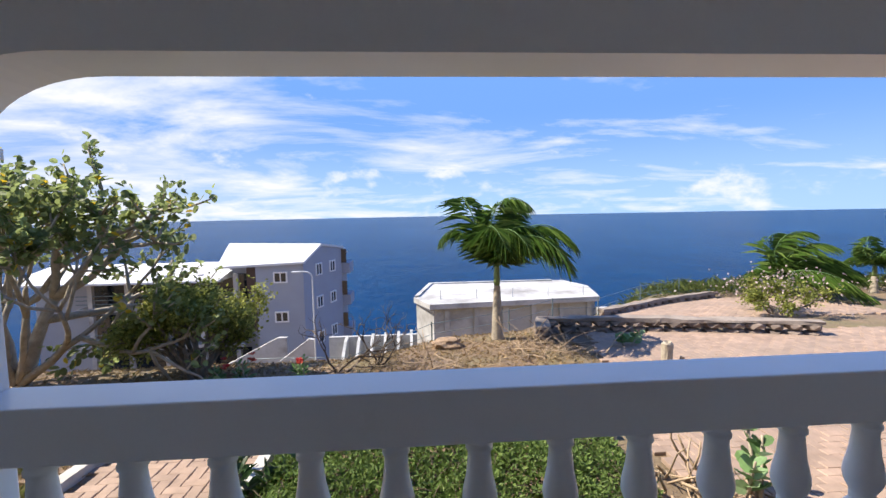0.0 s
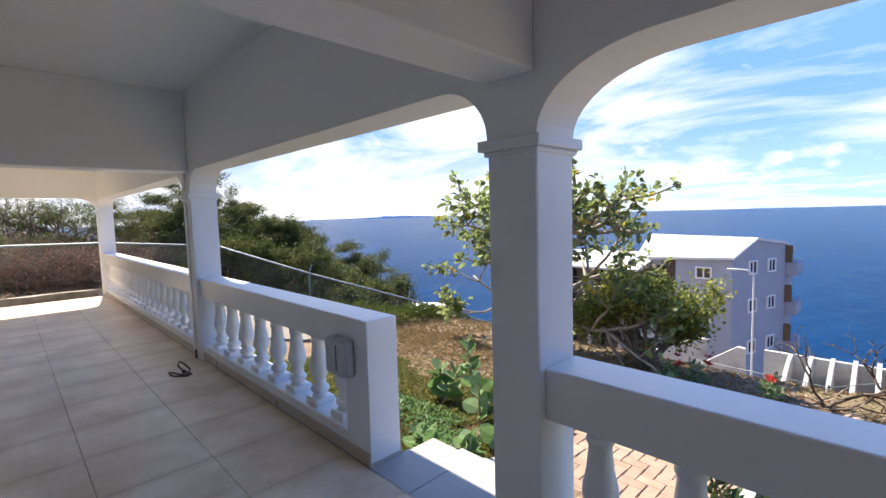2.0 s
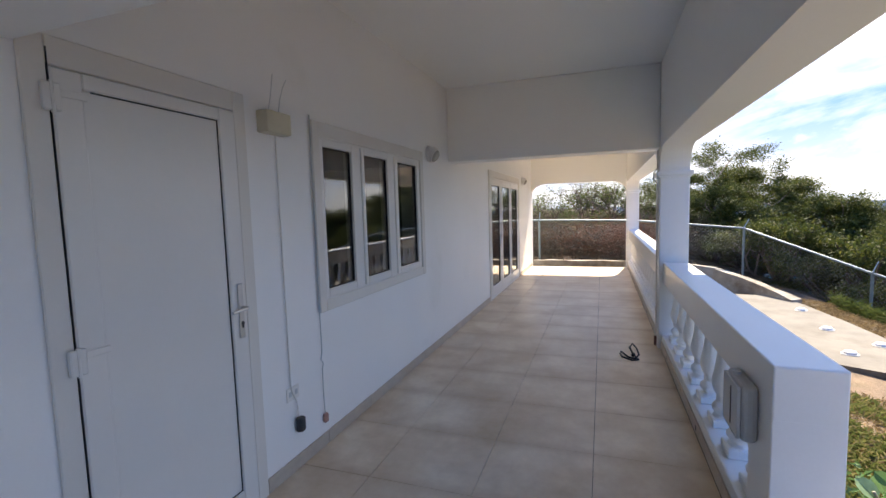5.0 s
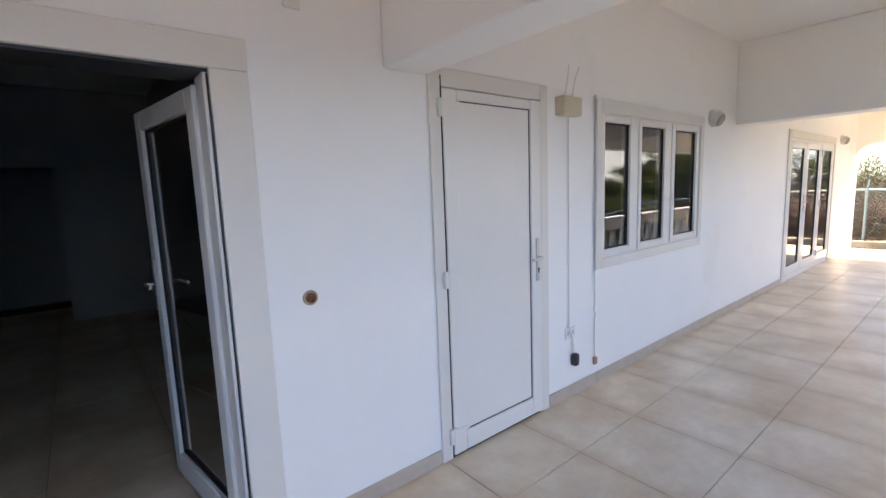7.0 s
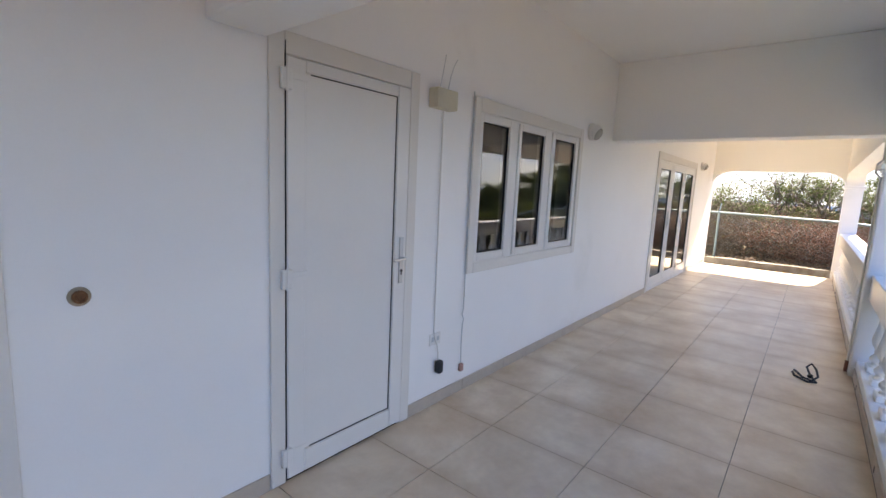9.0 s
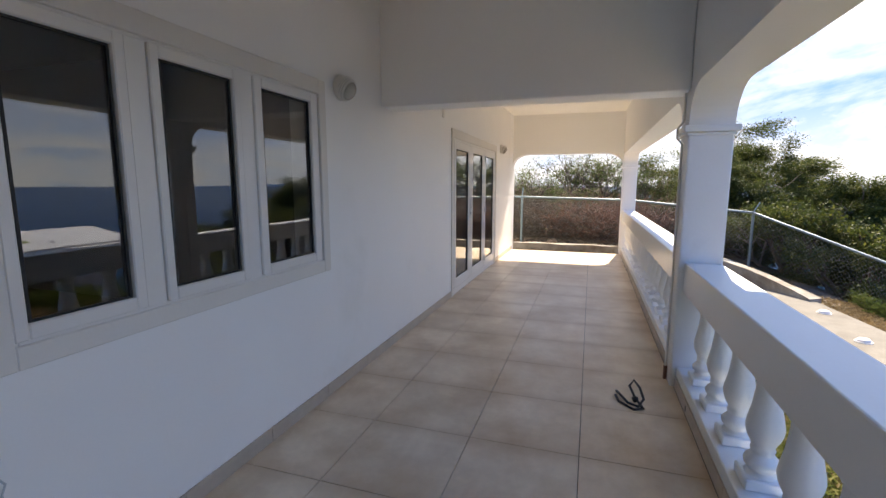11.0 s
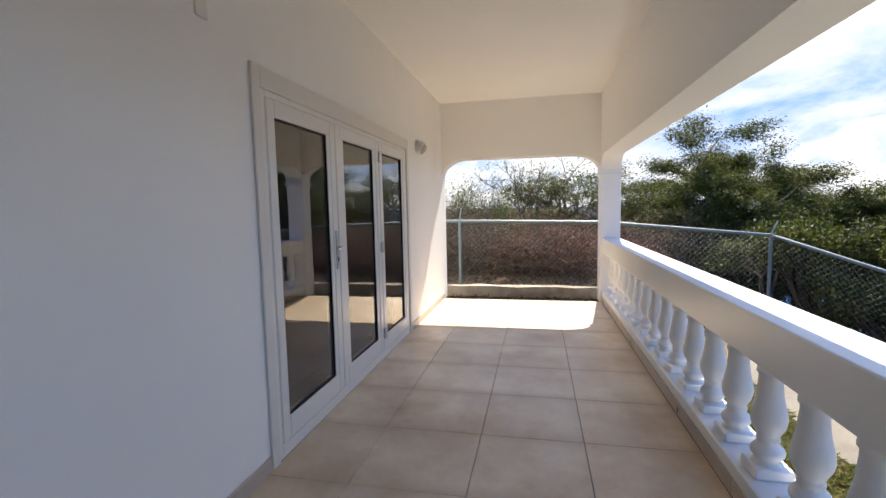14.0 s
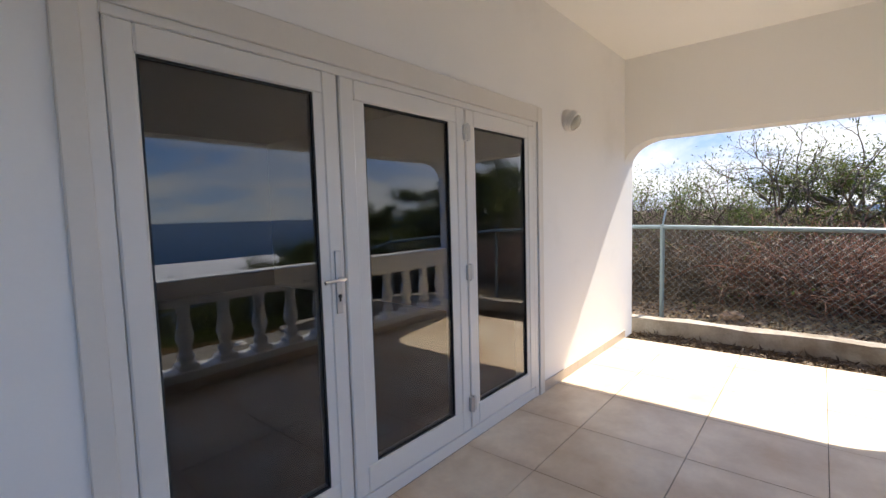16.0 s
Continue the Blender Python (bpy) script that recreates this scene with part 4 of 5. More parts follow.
def palm(x, y, trunk, length, seed, fronds=15, wind=(0.55, 0.0), name="palm_tree", droop=0.75, lift=0.0):
    """Wind-blown palm: ringed trunk and feathered fronds."""
    r = np.random.default_rng(seed)
    z = land_z(x, y)
    ob = thing(name, "wind-blown young palm with a ringed trunk and feathery green fronds", "palm", "garden palms", at=(x, y, z - 0.02))
    prof = []
    n = 14
    for i in range(n):
        k = i / n
        rad = 0.115 - 0.055 * k + 0.03 * max(0, 0.2 - k)
        prof += [(rad, trunk * k), (rad * 0.94, trunk * (k + 0.5 / n))]
    prof.append((0.05, trunk))
    part("trunk", lathe(prof, 14), PALEBARK, ob, smooth=True)
    part("crownshaft", lathe([(0.052, trunk - 0.02), (0.062, trunk + 0.08), (0.05, trunk + 0.3), (0.025, trunk + 0.42)], 12), material("green_shaft_" + name, (0.16, 0.22, 0.07), 0.5, bump=0.1), ob, smooth=True)
    for k in range(fronds):
        a = 2 * math.pi * (k + 0.6 * r.random()) / fronds
        rise = lift + (r.uniform(0.35, 1.5) if k % 3 else r.uniform(1.4, 2.4))
        d = np.array([math.cos(a), math.sin(a), rise])
        d /= np.linalg.norm(d)
        p = np.array([0, 0, trunk + 0.28])
        ln = length * r.uniform(0.75, 1.05)
        pts, dirs, m = [p.copy()], [d.copy()], 12
        for i in range(m):
            f = i / m
            d = d + np.array([wind[0], wind[1], -droop * (0.5 + f)]) * (0.30 * (0.35 + f))
            d /= np.linalg.norm(d)
            p = p + d * ln / m
            pts.append(p.copy())
            dirs.append(d.copy())
        fr = tube_net("frond", [(pts, 0.016, 0.004)], CALOY, ob, 5)
        P, D, L = [], [], []
        for i in range(2, m + 1):
            for q in np.linspace(0, 1, 6)[:-1]:
                base = pts[i - 1] * (1 - q) + pts[i] * q
                dd = dirs[i]
                side = np.cross(dd, [0, 0, 1.0])
                side /= max(np.linalg.norm(side), 1e-6)
                for s in (-1, 1):
                    P.append(base)
                    D.append(dd * 0.75 + side * s * 0.8 + np.array([0.5 * wind[0], 0.5 * wind[1], -0.35]) + r.normal(size=3) * 0.13)
                    f = (i - 1 + q) / m
                    L.append(ln * 0.30 * (0.45 + 1.1 * math.sin(math.pi * min(1, f * 0.9 + 0.1))) * r.uniform(0.85, 1.1) * 0.75)
        leaf_cloud("blade", P, D, L, 0.024, PALM, fr, False, "", 0.35, seed + k)
    return ob


palm(3.97, 8.7, 1.02, 1.95, 41, 17, (0.38, -0.05), droop=0.95, lift=1.0)
palm(12.5, 12.2, 0.25, 2.2, 43, 16, (0.9, -0.1), droop=0.6)
palm(15.4, 12.4, 0.5, 1.25, 44, 14, (0.6, 0), droop=0.7)

# thorn trees and brush beyond the fence
def thorn_tree(x, y, z, h, seed, lean=(0.4, 0.3), per=60, depth=4, stems=5, leafmat=ACACIA, base=0.09):
    r = np.random.default_rng(seed)
    ob = thing("thorn_tree", "spreading thorn tree with fine dark green foliage in flat sprays", "tree", "thorn trees", at=(x, y, z))
    paths, tips = [], []
    for k in range(stems):
        a = 2 * math.pi * (k + r.random()) / stems
        grow(r, (0, 0, 0), (0.7 * math.cos(a) + lean[0], 0.7 * math.sin(a) + lean[1], 1.0), h * 0.36, base, depth, paths, tips, (2, 3), 0.6, 0.05, 0.70, 0.32, (lean[0] * 0.3, lean[1] * 0.3, 0))
    tube_net("trunk", paths, BARK, ob, 5)
    P, D, L = [], [], []
    for p, d in tips:
        s = np.array([d[0], d[1], d[2] * 0.25])
        for _ in range(per):
            t = r.uniform(-0.1, 0.45)
            P.append(p + s * t + r.normal(size=3) * np.array([0.10, 0.10, 0.055]) * h * 0.28)
            D.append(s + r.normal(size=3) * np.array([0.7, 0.7, 0.35]))
            L.append(r.uniform(0.04, 0.10))
    L = np.array(L)
    leaf_cloud("crown", P, D, L, L * 0.32, leafmat, ob, False, "", 0.15, seed)
    return ob


thorn_tree(-16.5, 5.9, -1.6, 5.1, 51, (0.02, -0.05), 230)
thorn_tree(-15.6, 4.6, -1.3, 3.7, 55, (0.05, 0.05), 130)
thorn_tree(-13.9, 6.4, -1.9, 3.9, 56, (0.1, 0.0), 130)
thorn_tree(-15.2, 8.4, -2.6, 4.8, 52, (0.45, 0.1), 130)
thorn_tree(-13.2, 9.4, -2.8, 4.1, 53, (0.5, 0.0), 120)
thorn_tree(-17.5, 2.9, -0.4, 3.6, 54, (0.2, 0.1), 28)


def thicket(x, y, w, d, h, seed, n, mat=TWIG, leafmat=None, leaf_n=0, top=1.0, name="thicket", label="tangled thicket of dry bare twigs behind the fence"):
    """Tangled dry brush of many arching twigs."""
    r = np.random.default_rng(seed)
    z = land_z(x, y)
    ob = thing(name, label, "brush", "brush behind the fence", at=(x, y, z))
    paths, ends = [], []
    for _ in range(n):
        p = np.array([r.uniform(-w, w) / 2, r.uniform(-d, d) / 2, r.uniform(-0.05, 0.35) * h])
        v = np.array([r.normal() * 0.8, r.normal() * 0.8, r.uniform(0.1, 1.1)])
        v /= np.linalg.norm(v)
        ln = h * r.uniform(0.35, 0.8)
        pts = [p.copy()]
        for i in range(4):
            v = v + r.normal(size=3) * 0.28 + np.array([0, 0, -0.10 * i])
            v /= np.linalg.norm(v)
            p = p + v * ln / 4
            p[2] = max(p[2], 0.01)
            pts.append(p.copy())
        paths.append((pts, r.uniform(0.004, 0.010), 0.002))
        ends += pts[2:]
    tube_net("brushwood", paths, mat, ob, 3)
    if leaf_n:
        k = r.integers(0, len(ends), leaf_n)
        P = np.array(ends)[k] + r.normal(size=(leaf_n, 3)) * 0.06
        L = r.uniform(0.03, 0.07, leaf_n)
        leaf_cloud("leaves", P, r.normal(size=(leaf_n, 3)), L, L * 0.5, leafmat, ob, False, "", 0.1, seed)
    return ob


for i, (x, y) in enumerate(((-13.6, -4.2), (-13.3, -2.4), (-13.4, -0.7), (-13.2, 0.9), (-13.5, 2.4), (-13.8, 4.0))):
    thicket(x, y, 1.9, 2.2, 1.55, 60 + i, 1000, REDTWIG if i == 4 else TWIG, LITTER, 700)
for i, (x, y, m) in enumerate(((-13.2, -1.6, DRYSTICK), (-13.0, 0.9, DRYSTICK), (-12.7, 1.55, REDTWIG), (-12.9, 2.5, REDTWIG), (-13.3, -3.6, DRYSTICK))):
    thicket(x, y, 1.4, 2.0, 1.5, 260 + i, 420 if m is REDTWIG else 70, m, LITTER if m is REDTWIG else BRUSHL, 900 if m is REDTWIG else 260, label="red-brown dead brush leaning behind the fence" if m is REDTWIG else "pale dry sticks and a few green leaves in the brush")
for i, (x, y, h) in enumerate(((-16.0, -5.0, 2.4), (-15.8, -2.6, 2.0), (-15.6, 0.0, 1.7), (-16.2, 2.2, 1.5))):
    thicket(x, y, 3.0, 3.0, h, 70 + i, 1100, TWIG, BRUSHL, 1100)
for i, (x, y, h) in enumerate(((-19.2, -9.0, 3.4), (-19.0, -5.4, 2.8), (-19.2, -1.8, 2.0), (-19.4, 1.4, 1.6))):
    thicket(x, y, 3.6, 4.2, h, 170 + i, 1100, TWIG, BRUSHL, 1800)
for i, (x, y, h) in enumerate(((-14.8, -3.4, 2.7), (-14.9, -0.9, 2.2), (-15.4, 1.3, 2.9), (-14.6, 0.4, 1.5), (-15.0, 3.0, 1.9), (-14.6, -5.6, 2.6))):
    shrub_tree(x, y, h, 0.6, 80 + i, "sparse thorny shrub with thin upright shoots and small leaves", BRUSHL, 3, (0.05, 0.09), "thorn_shrub", TWIG, 4, 6, 0.26, 0.012)

UNDER_LABEL = "dense dark green undergrowth behind the chain-link fence"
for i, (x, y, h) in enumerate(((-13.3, 6.9, 1.7), (-12.3, 7.6, 1.7), (-11.4, 8.4, 1.6), (-10.3, 9.0, 1.6), (-9.2, 9.7, 1.4), (-14.6, 6.2, 1.9), (-13.6, 8.2, 1.8), (-12.0, 9.2, 1.8), (-14.0, 4.9, 1.5), (-8.2, 10.2, 1.2), (-12.3, 6.1, 1.9), (-11.2, 6.9, 2.0), (-10.2, 7.7, 2.0), (-9.0, 8.5, 1.9))):
    shrub_tree(x, y, h, 0.7, 180 + i, UNDER_LABEL, ACACIA, 26, (0.05, 0.11), "undergrowth", TWIG, 3, 6, 0.42)


# ---- outdoors: garden, paving, fence, neighbours ----
CONC = material("weathered_concrete", (0.18, 0.16, 0.13), 0.9, vary=0.2, scale=3, fine=50, bump=0.5, dirt=(0.12, 0.10, 0.075), dirt_at=(0.48, 0.72), dirt_scale=1.8, distance=0.01)
KERB = material("pale_kerb_concrete", (0.42, 0.40, 0.36), 0.9, vary=0.15, scale=4, bump=0.4)
BRICK = material("pinkish_paving_brick", (0.31, 0.215, 0.155), 0.85, vary=0.22, scale=7, fine=60, bump=0.35, dirt=(0.24, 0.18, 0.135), dirt_at=(0.45, 0.75), dirt_scale=1.1, rand=0.14)
BRICKS = material("pinkish_paving_brick_far", (0.31, 0.215, 0.155), 0.85, vary=0.22, scale=7, fine=60, bump=0.35, dirt=(0.24, 0.18, 0.135), dirt_at=(0.45, 0.75), dirt_scale=1.1, island=0.14)
KERBC = material("rough_kerb_concrete", (0.36, 0.32, 0.26), 0.95, vary=0.25, scale=6, fine=40, bump=0.7, dirt=(0.20, 0.15, 0.10), dirt_at=(0.45, 0.7), dirt_scale=2.2, distance=0.015)
STONE = material("dark_rubble_stone", (0.20, 0.155, 0.125), 0.9, vary=0.35, scale=5, fine=30, bump=0.8, rand=0.35, distance=0.03)
COPING = material("rough_mortar_coping", (0.25, 0.205, 0.165), 0.95, vary=0.3, scale=5, fine=30, bump=0.8, distance=0.03)
ROCK = material("brown_garden_rock", (0.30, 0.205, 0.13), 0.95, vary=0.4, scale=9, fine=45, bump=1.0, distance=0.03)
GALV = material("galvanised_steel", (0.16, 0.21, 0.225), 0.55, 0.3, vary=0.12, scale=10, bump=0.1)


def drive_z(x, y):
    return -0.485 - 0.042 * max(0.0, min(y, 14) - 3)


def in_path(x, y):
    return (-0.25 < x < 1.12 and 3.30 < y < 5.5) or (1.0 < x < 5.2 and 4.78 < y < 5.45)


def in_drive(x, y):
    if x < 4.55 or x > 19:
        return False
    low = y < 8.75 - 0.07 * (x - 6) and y > 2.7 and x > 4.55 + 0.28 * max(0, y - 4.6)
    high = 9.6 < y < 12.2 - 0.0 * x and x > 6.3 + 0.75 * (y - 9.6) and x < 13
    return low or high


def herringbone(region, x0, x1, y0, y1, a=0.2, b=0.1):
    """Centres and turns of bricks laid in a herringbone."""
    out = []
    n, m = int((x1 - x0) / b) + 8, int((y1 - y0) / b) + 8
    for i in range(-8, n):
        for j in range(-8, m):
            k = (i - j) % 4
            if k == 0:
                cx, cy, t = x0 + (i + 1) * b, y0 + (j + 0.5) * b, 0
            elif k == 3:
                cx, cy, t = x0 + (i + 0.5) * b, y0 + (j + 1) * b, 1
            else:
                continue
            if region(cx, cy):
                out.append((cx, cy, t))
    return out


pave = structure("pavement", box(-0.35, 1.16, 3.28, 5.5, -1.0, -0.60), CONC, "bedding of the brick garden path", "pavement")
bm = box(-0.098, 0.098, -0.048, 0.048, -0.05, 0.0, 0.006)
brick_me = bpy.data.meshes.new("brick")
bm.normal_update()
bm.to_mesh(brick_me)
bm.free()
brick_me.materials.append(BRICK)
rb = random.Random(4)
near, far = [], []
for cx, cy, t in herringbone(in_path, -0.4, 5.4, 3.2, 5.6):
    (near if cx < 1.15 else far).append((cx, cy, t))
for cx, cy, t in near[:300]:
    ob = new("brick", brick_me)
    ob.matrix_basis = pose(cx, cy, drive_z(cx, cy) - 0.012 + rb.uniform(-0.003, 0.003), rb.uniform(-0.8, 0.8), rb.uniform(-0.8, 0.8), 90 * t + rb.uniform(-0.7, 0.7))
    ob.parent = pave
far += near[300:]
far += herringbone(in_drive, 4.4, 13.4, 2.6, 12.4)


def brick_sheet(places):
    verts, faces = [], []
    for cx, cy, t in places:
        hx, hy = (0.098, 0.048) if t == 0 else (0.048, 0.098)
        z = drive_z(cx, cy) + rb.uniform(-0.004, 0.004)
        o = len(verts)
        for dz, s in ((-0.04, 1.0), (-0.006, 1.0), (0.0, 0.93)):
            verts += [(cx - hx * s, cy - hy * s, z + dz), (cx + hx * s, cy - hy * s, z + dz), (cx + hx * s, cy + hy * s, z + dz), (cx - hx * s, cy + hy * s, z + dz)]
        for l in (0, 4):
            for k in range(4):
                faces.append((o + l + k, o + l + (k + 1) % 4, o + l + 4 + (k + 1) % 4, o + l + 4 + k))
        faces.append((o + 8, o + 9, o + 10, o + 11))
    me = bpy.data.meshes.new("bricks")
    me.from_pydata(verts, [], faces)
    me.materials.append(BRICKS)
    return me


drive = tagged(new("driveway", brick_sheet(far)), "pinkish brick driveway laid in a herringbone", "driveway", "", "stuff")


def bar_path(name, pts, w, h, mat, label, category, kind="structure", seed=0, rough=0.0):
    """A low wall or kerb along points (x, y, top)."""
    r = random.Random(seed)
    bm = bmesh.new()
    P = []
    for a, b in zip(pts, pts[1:]):
        n = max(1, int((Vector(b) - Vector(a)).length / 0.3))
        P += [Vector(a).lerp(Vector(b), i / n) for i in range(n)]
    P.append(Vector(pts[-1]))
    rows = []
    for i, p in enumerate(P):
        d = P[min(i + 1, len(P) - 1)] - P[max(i - 1, 0)]
        s = Vector((-d.y, d.x, 0)).normalized() * (w / 2)
        j = lambda: Vector((r.uniform(-rough, rough), r.uniform(-rough, rough), r.uniform(-rough, rough)))
        rows.append([bm.verts.new(p + s - Vector((0, 0, h)) + j()), bm.verts.new(p + s + j()), bm.verts.new(p - s + j()), bm.verts.new(p - s - Vector((0, 0, h)) + j())])
    for u, v in zip(rows, rows[1:]):
        for k in range(3):
            bm.faces.new((u[k], v[k], v[k + 1], u[k + 1]))
    bm.faces.new(rows[0])
    bm.faces.new(rows[-1][::-1])
    bmesh.ops.recalc_face_normals(bm, faces=bm.faces)
    return tagged(finish(name, bm, mat), label, category, "", kind)


bar_path("kerb", [(1.15, 4.66, -0.47), (2.4, 4.68, -0.48), (3.4, 4.68, -0.48), (4.3, 4.66, -0.48)], 0.13, 0.3, KERB, "pale concrete kerb round the planting bed", "kerb", seed=1, rough=0.006)
bar_path("kerb", [(1.17, 2.6, -0.43), (1.17, 4.6, -0.47)], 0.10, 0.3, KERB, "pale concrete kerb round the planting bed", "kerb", seed=2, rough=0.006)
bar_path("kerb", [(-0.34, 3.1, -0.45), (-0.36, 4.6, -0.5), (-0.15, 5.3, -0.52), (0.5, 5.62, -0.54)], 0.11, 0.3, KERB, "pale concrete kerb along the brick path", "kerb", seed=3, rough=0.006)
bar_path("kerb", [(-10.8, -6.0, 0.085), (-10.8, 3.2, 0.06), (-10.65, 4.2, -0.06), (-10.05, 4.95, -0.3), (-9.1, 5.35, -0.48)], 0.2, 0.45, KERBC, "low rough concrete kerb under the fence", "kerb", seed=4, rough=0.012)

# concrete slab beside the lawn, with small white covers
slab = tagged(finish("concrete_slab", prism([(-9.9, 3.5), (-9.7, 5.3), (-7.6, 5.5), (-5.6, 5.6), (-5.0, 5.62), (-4.7, 5.2), (-5.2, 4.3), (-6.3, 3.7), (-8.0, 3.45)], "z", -0.9, -0.532), CONC), "cracked weathered concrete slab beside the lawn", "slab", "", "structure")
for x, y in ((-8.3, 5.15), (-6.9, 5.0), (-6.1, 5.3), (-5.6, 4.75)):
    cv = thing("drain_cap", "small round white plastic drain cap on the slab", "drain cap", "drain caps", at=(x, y, -0.533))
    part("cap", lathe([(0.075, 0.0), (0.075, 0.03), (0.06, 0.045), (0.05, 0.045)], 14), PVC, cv, smooth=True)
    part("flange", lathe([(0.095, 0.0), (0.095, 0.012), (0.08, 0.014)], 14), PVC, cv)


# rubble garden wall
def stone_wall(name, pts, h, w, seed):
    r = random.Random(seed)
    ob = thing(name, "low dark rubble stone garden wall with a mortar coping", "stone wall", "garden walls", "structure")
    P = []
    for a, b in zip(pts, pts[1:]):
        n = max(1, int((Vector(b) - Vector(a)).length / 0.28))
        P += [Vector(a).lerp(Vector(b), i / n) for i in range(n)]
    P.append(Vector(pts[-1]))
    for i, (a, b) in enumerate(zip(P, P[1:])):
        mid, d = (a + b) / 2, (b - a)
        ln = d.length
        for row in range(2 if h > 0.25 else 1):
            bm = bmesh.new()
            bmesh.ops.create_icosphere(bm, subdivisions=1, radius=1.0)
            hh = h / (2 if h > 0.25 else 1)
            for v in bm.verts:
                v.co = Vector((v.co.x * ln * 0.60, v.co.y * w * 0.55, v.co.z * hh * 0.66)) * r.uniform(0.9, 1.08)
            o = part("stone", bm, STONE, ob)
            o.matrix_basis = pose(mid.x, mid.y, mid.z + hh * (row + 0.45), r.uniform(-8, 8), r.uniform(-8, 8), math.degrees(math.atan2(d.y, d.x)) + r.uniform(-8, 8))
    top = bar_path("coping", [(p[0], p[1], p[2] + h + 0.03) for p in pts], w * 0.8, 0.06, COPING, "", "", "", seed, 0.02)
    for k in ("category", "kind", "label"):
        if k in top:
            del top[k]
    top.parent = ob
    return ob


stone_wall("garden_wall", [(4.75, 8.4, -0.8), (4.95, 9.2, -0.82), (5.6, 9.15, -0.8), (6.5, 8.9, -0.78), (7.8, 8.6, -0.78), (8.8, 8.3, -0.77), (9.6, 8.0, -0.76)], 0.27, 0.32, 11)
stone_wall("garden_wall", [(6.6, 10.3, -0.82), (8.7, 11.6, -0.88), (10.7, 12.4, -0.9)], 0.15, 0.2, 12)

# chain-link fence
WIRE = material("weathered_fence_wire", (0.17, 0.195, 0.19), 0.6, vary=0.15, scale=6, bump=0)


def chain_fence(name, a, b, h, cell=0.085):
    """One bay between two posts a, b (feet)."""
    ob = thing(name, "galvanised chain-link fence bay with pipe posts and top rail", "fence", "chain-link fence", "structure")
    A, B = Vector(a), Vector(b)
    ln = (B - A).length
    up = Vector((0, 0, 1))

    def at(u, v):
        return A + (B - A) * (u / ln) + up * v
    part("post", tube([at(0, -0.1), at(0, h + 0.03)], 0.028, sides=10), GALV, ob)
    out = Vector((-(B - A).y, (B - A).x, 0)).normalized()
    part("barb_arm", tube([at(0, h + 0.02), at(0, h + 0.22) + out * 0.16], 0.012, sides=6), GALV, ob)
    part("top_rail", tube([at(0, h), at(ln, h)], 0.026, sides=8), GALV, ob)
    paths = []
    n = int((ln + h) / cell)
    for i in range(n + 1):
        for s in (1, -1):
            u0 = i * cell - (h if s > 0 else 0)
            p, q = (u0, 0.0), (u0 + h, h)
            if s < 0:
                p, q = (u0, 0.0), (u0 - h, h)
            pts = []
            for (u, v), (u2, v2) in ((p, q),):
                t0, t1 = 0.0, 1.0
                du = u2 - u
                for lim, sign in ((0.0, 1), (ln, -1)):
                    f0, f1 = (u - lim) * sign, (u2 - lim) * sign
                    if f0 < 0 and f1 < 0:
                        t1 = -1
                    elif f0 < 0:
                        t0 = max(t0, -f0 / (f1 - f0))
                    elif f1 < 0:
                        t1 = min(t1, f0 / (f0 - f1))
                if t1 > t0:
                    pts = [at(u + du * t0, h * t0), at(u + du * t1, h * t1)]
            if pts:
                paths.append(([tuple(x) for x in pts], 0.0015, 0.0015))
    tube_net("chain_link", paths, WIRE, ob, 3)
    return ob


posts = [(-11.4, -5.6, -0.065), (-11.4, -2.8, -0.065), (-11.4, 0.02, -0.065), (-11.4, 2.5, -0.12), (-11.4, 5.0, -0.36)]
posts += [(-9.2, 6.57, -1.14), (-7.05, 8.2, -1.84), (-5.07, 9.68, -2.56)]
for a, b in zip(posts, posts[1:]):
    chain_fence("chain_link_fence", a, b, 1.19)

# thin wire fence at the garden's edge
wf = thing("wire_fence", "thin wire garden fence with slim metal posts", "fence", kind="structure")
wp = [(-0.6, 9.0), (1.2, 9.2), (2.8, 9.5), (4.4, 9.7), (5.6, 10.6), (7.0, 11.4), (8.6, 12.4), (10.0, 12.9)]
for x, y in wp:
    z = land_z(x, y)
    part("post", tube([(x, y, z - 0.1), (x, y, z + 0.50)], 0.014, sides=6), GALV, wf)
for k in (0.46, 0.25):
    tube_net("wire", [([(x, y, land_z(x, y) + k) for x, y in wp], 0.006, 0.006)], GALV, wf, 4)


# ground cover and grasses
def scatter(name, n, region, mat, ln, wd, label, seed, spread=0.8, droop=0.4, clump=0.0, lift=0.0, category="grass"):
    r = np.random.default_rng(seed)
    P, D = [], []
    x0, x1, y0, y1, inside = region
    while len(P) < n:
        x, y = r.uniform(x0, x1), r.uniform(y0, y1)
        if not inside(x, y):
            continue
        if clump and noise.noise(Vector((x * clump, y * clump, seed))) < r.uniform(-0.35, 0.35):
            continue
        P.append((x, y, land_z(x, y) - 0.005 + lift * r.random()))
        D.append((r.normal() * spread, r.normal() * spread, 1.0))
    L = r.uniform(ln[0], ln[1], n)
    ob = tagged(new(name), label, category, "", "stuff")
    leaf_cloud("blades", P, D, L, wd, mat, ob, False, "", droop, seed)
    return ob


def lawn(x, y):
    """Green part of the garden, with a ragged edge."""
    k = noise.noise(Vector((x * 0.9, y * 0.9, 8))) * 0.9 + noise.noise(Vector((x * 3, y * 3, 4))) * 0.35
    return garden(x, y) and y < 4.7 + k and (x > -3.6 + 1.2 * k or y < 4.2 + 0.3 * k) and noise.noise(Vector((x * 1.6, y * 1.6, 2))) < 0.42


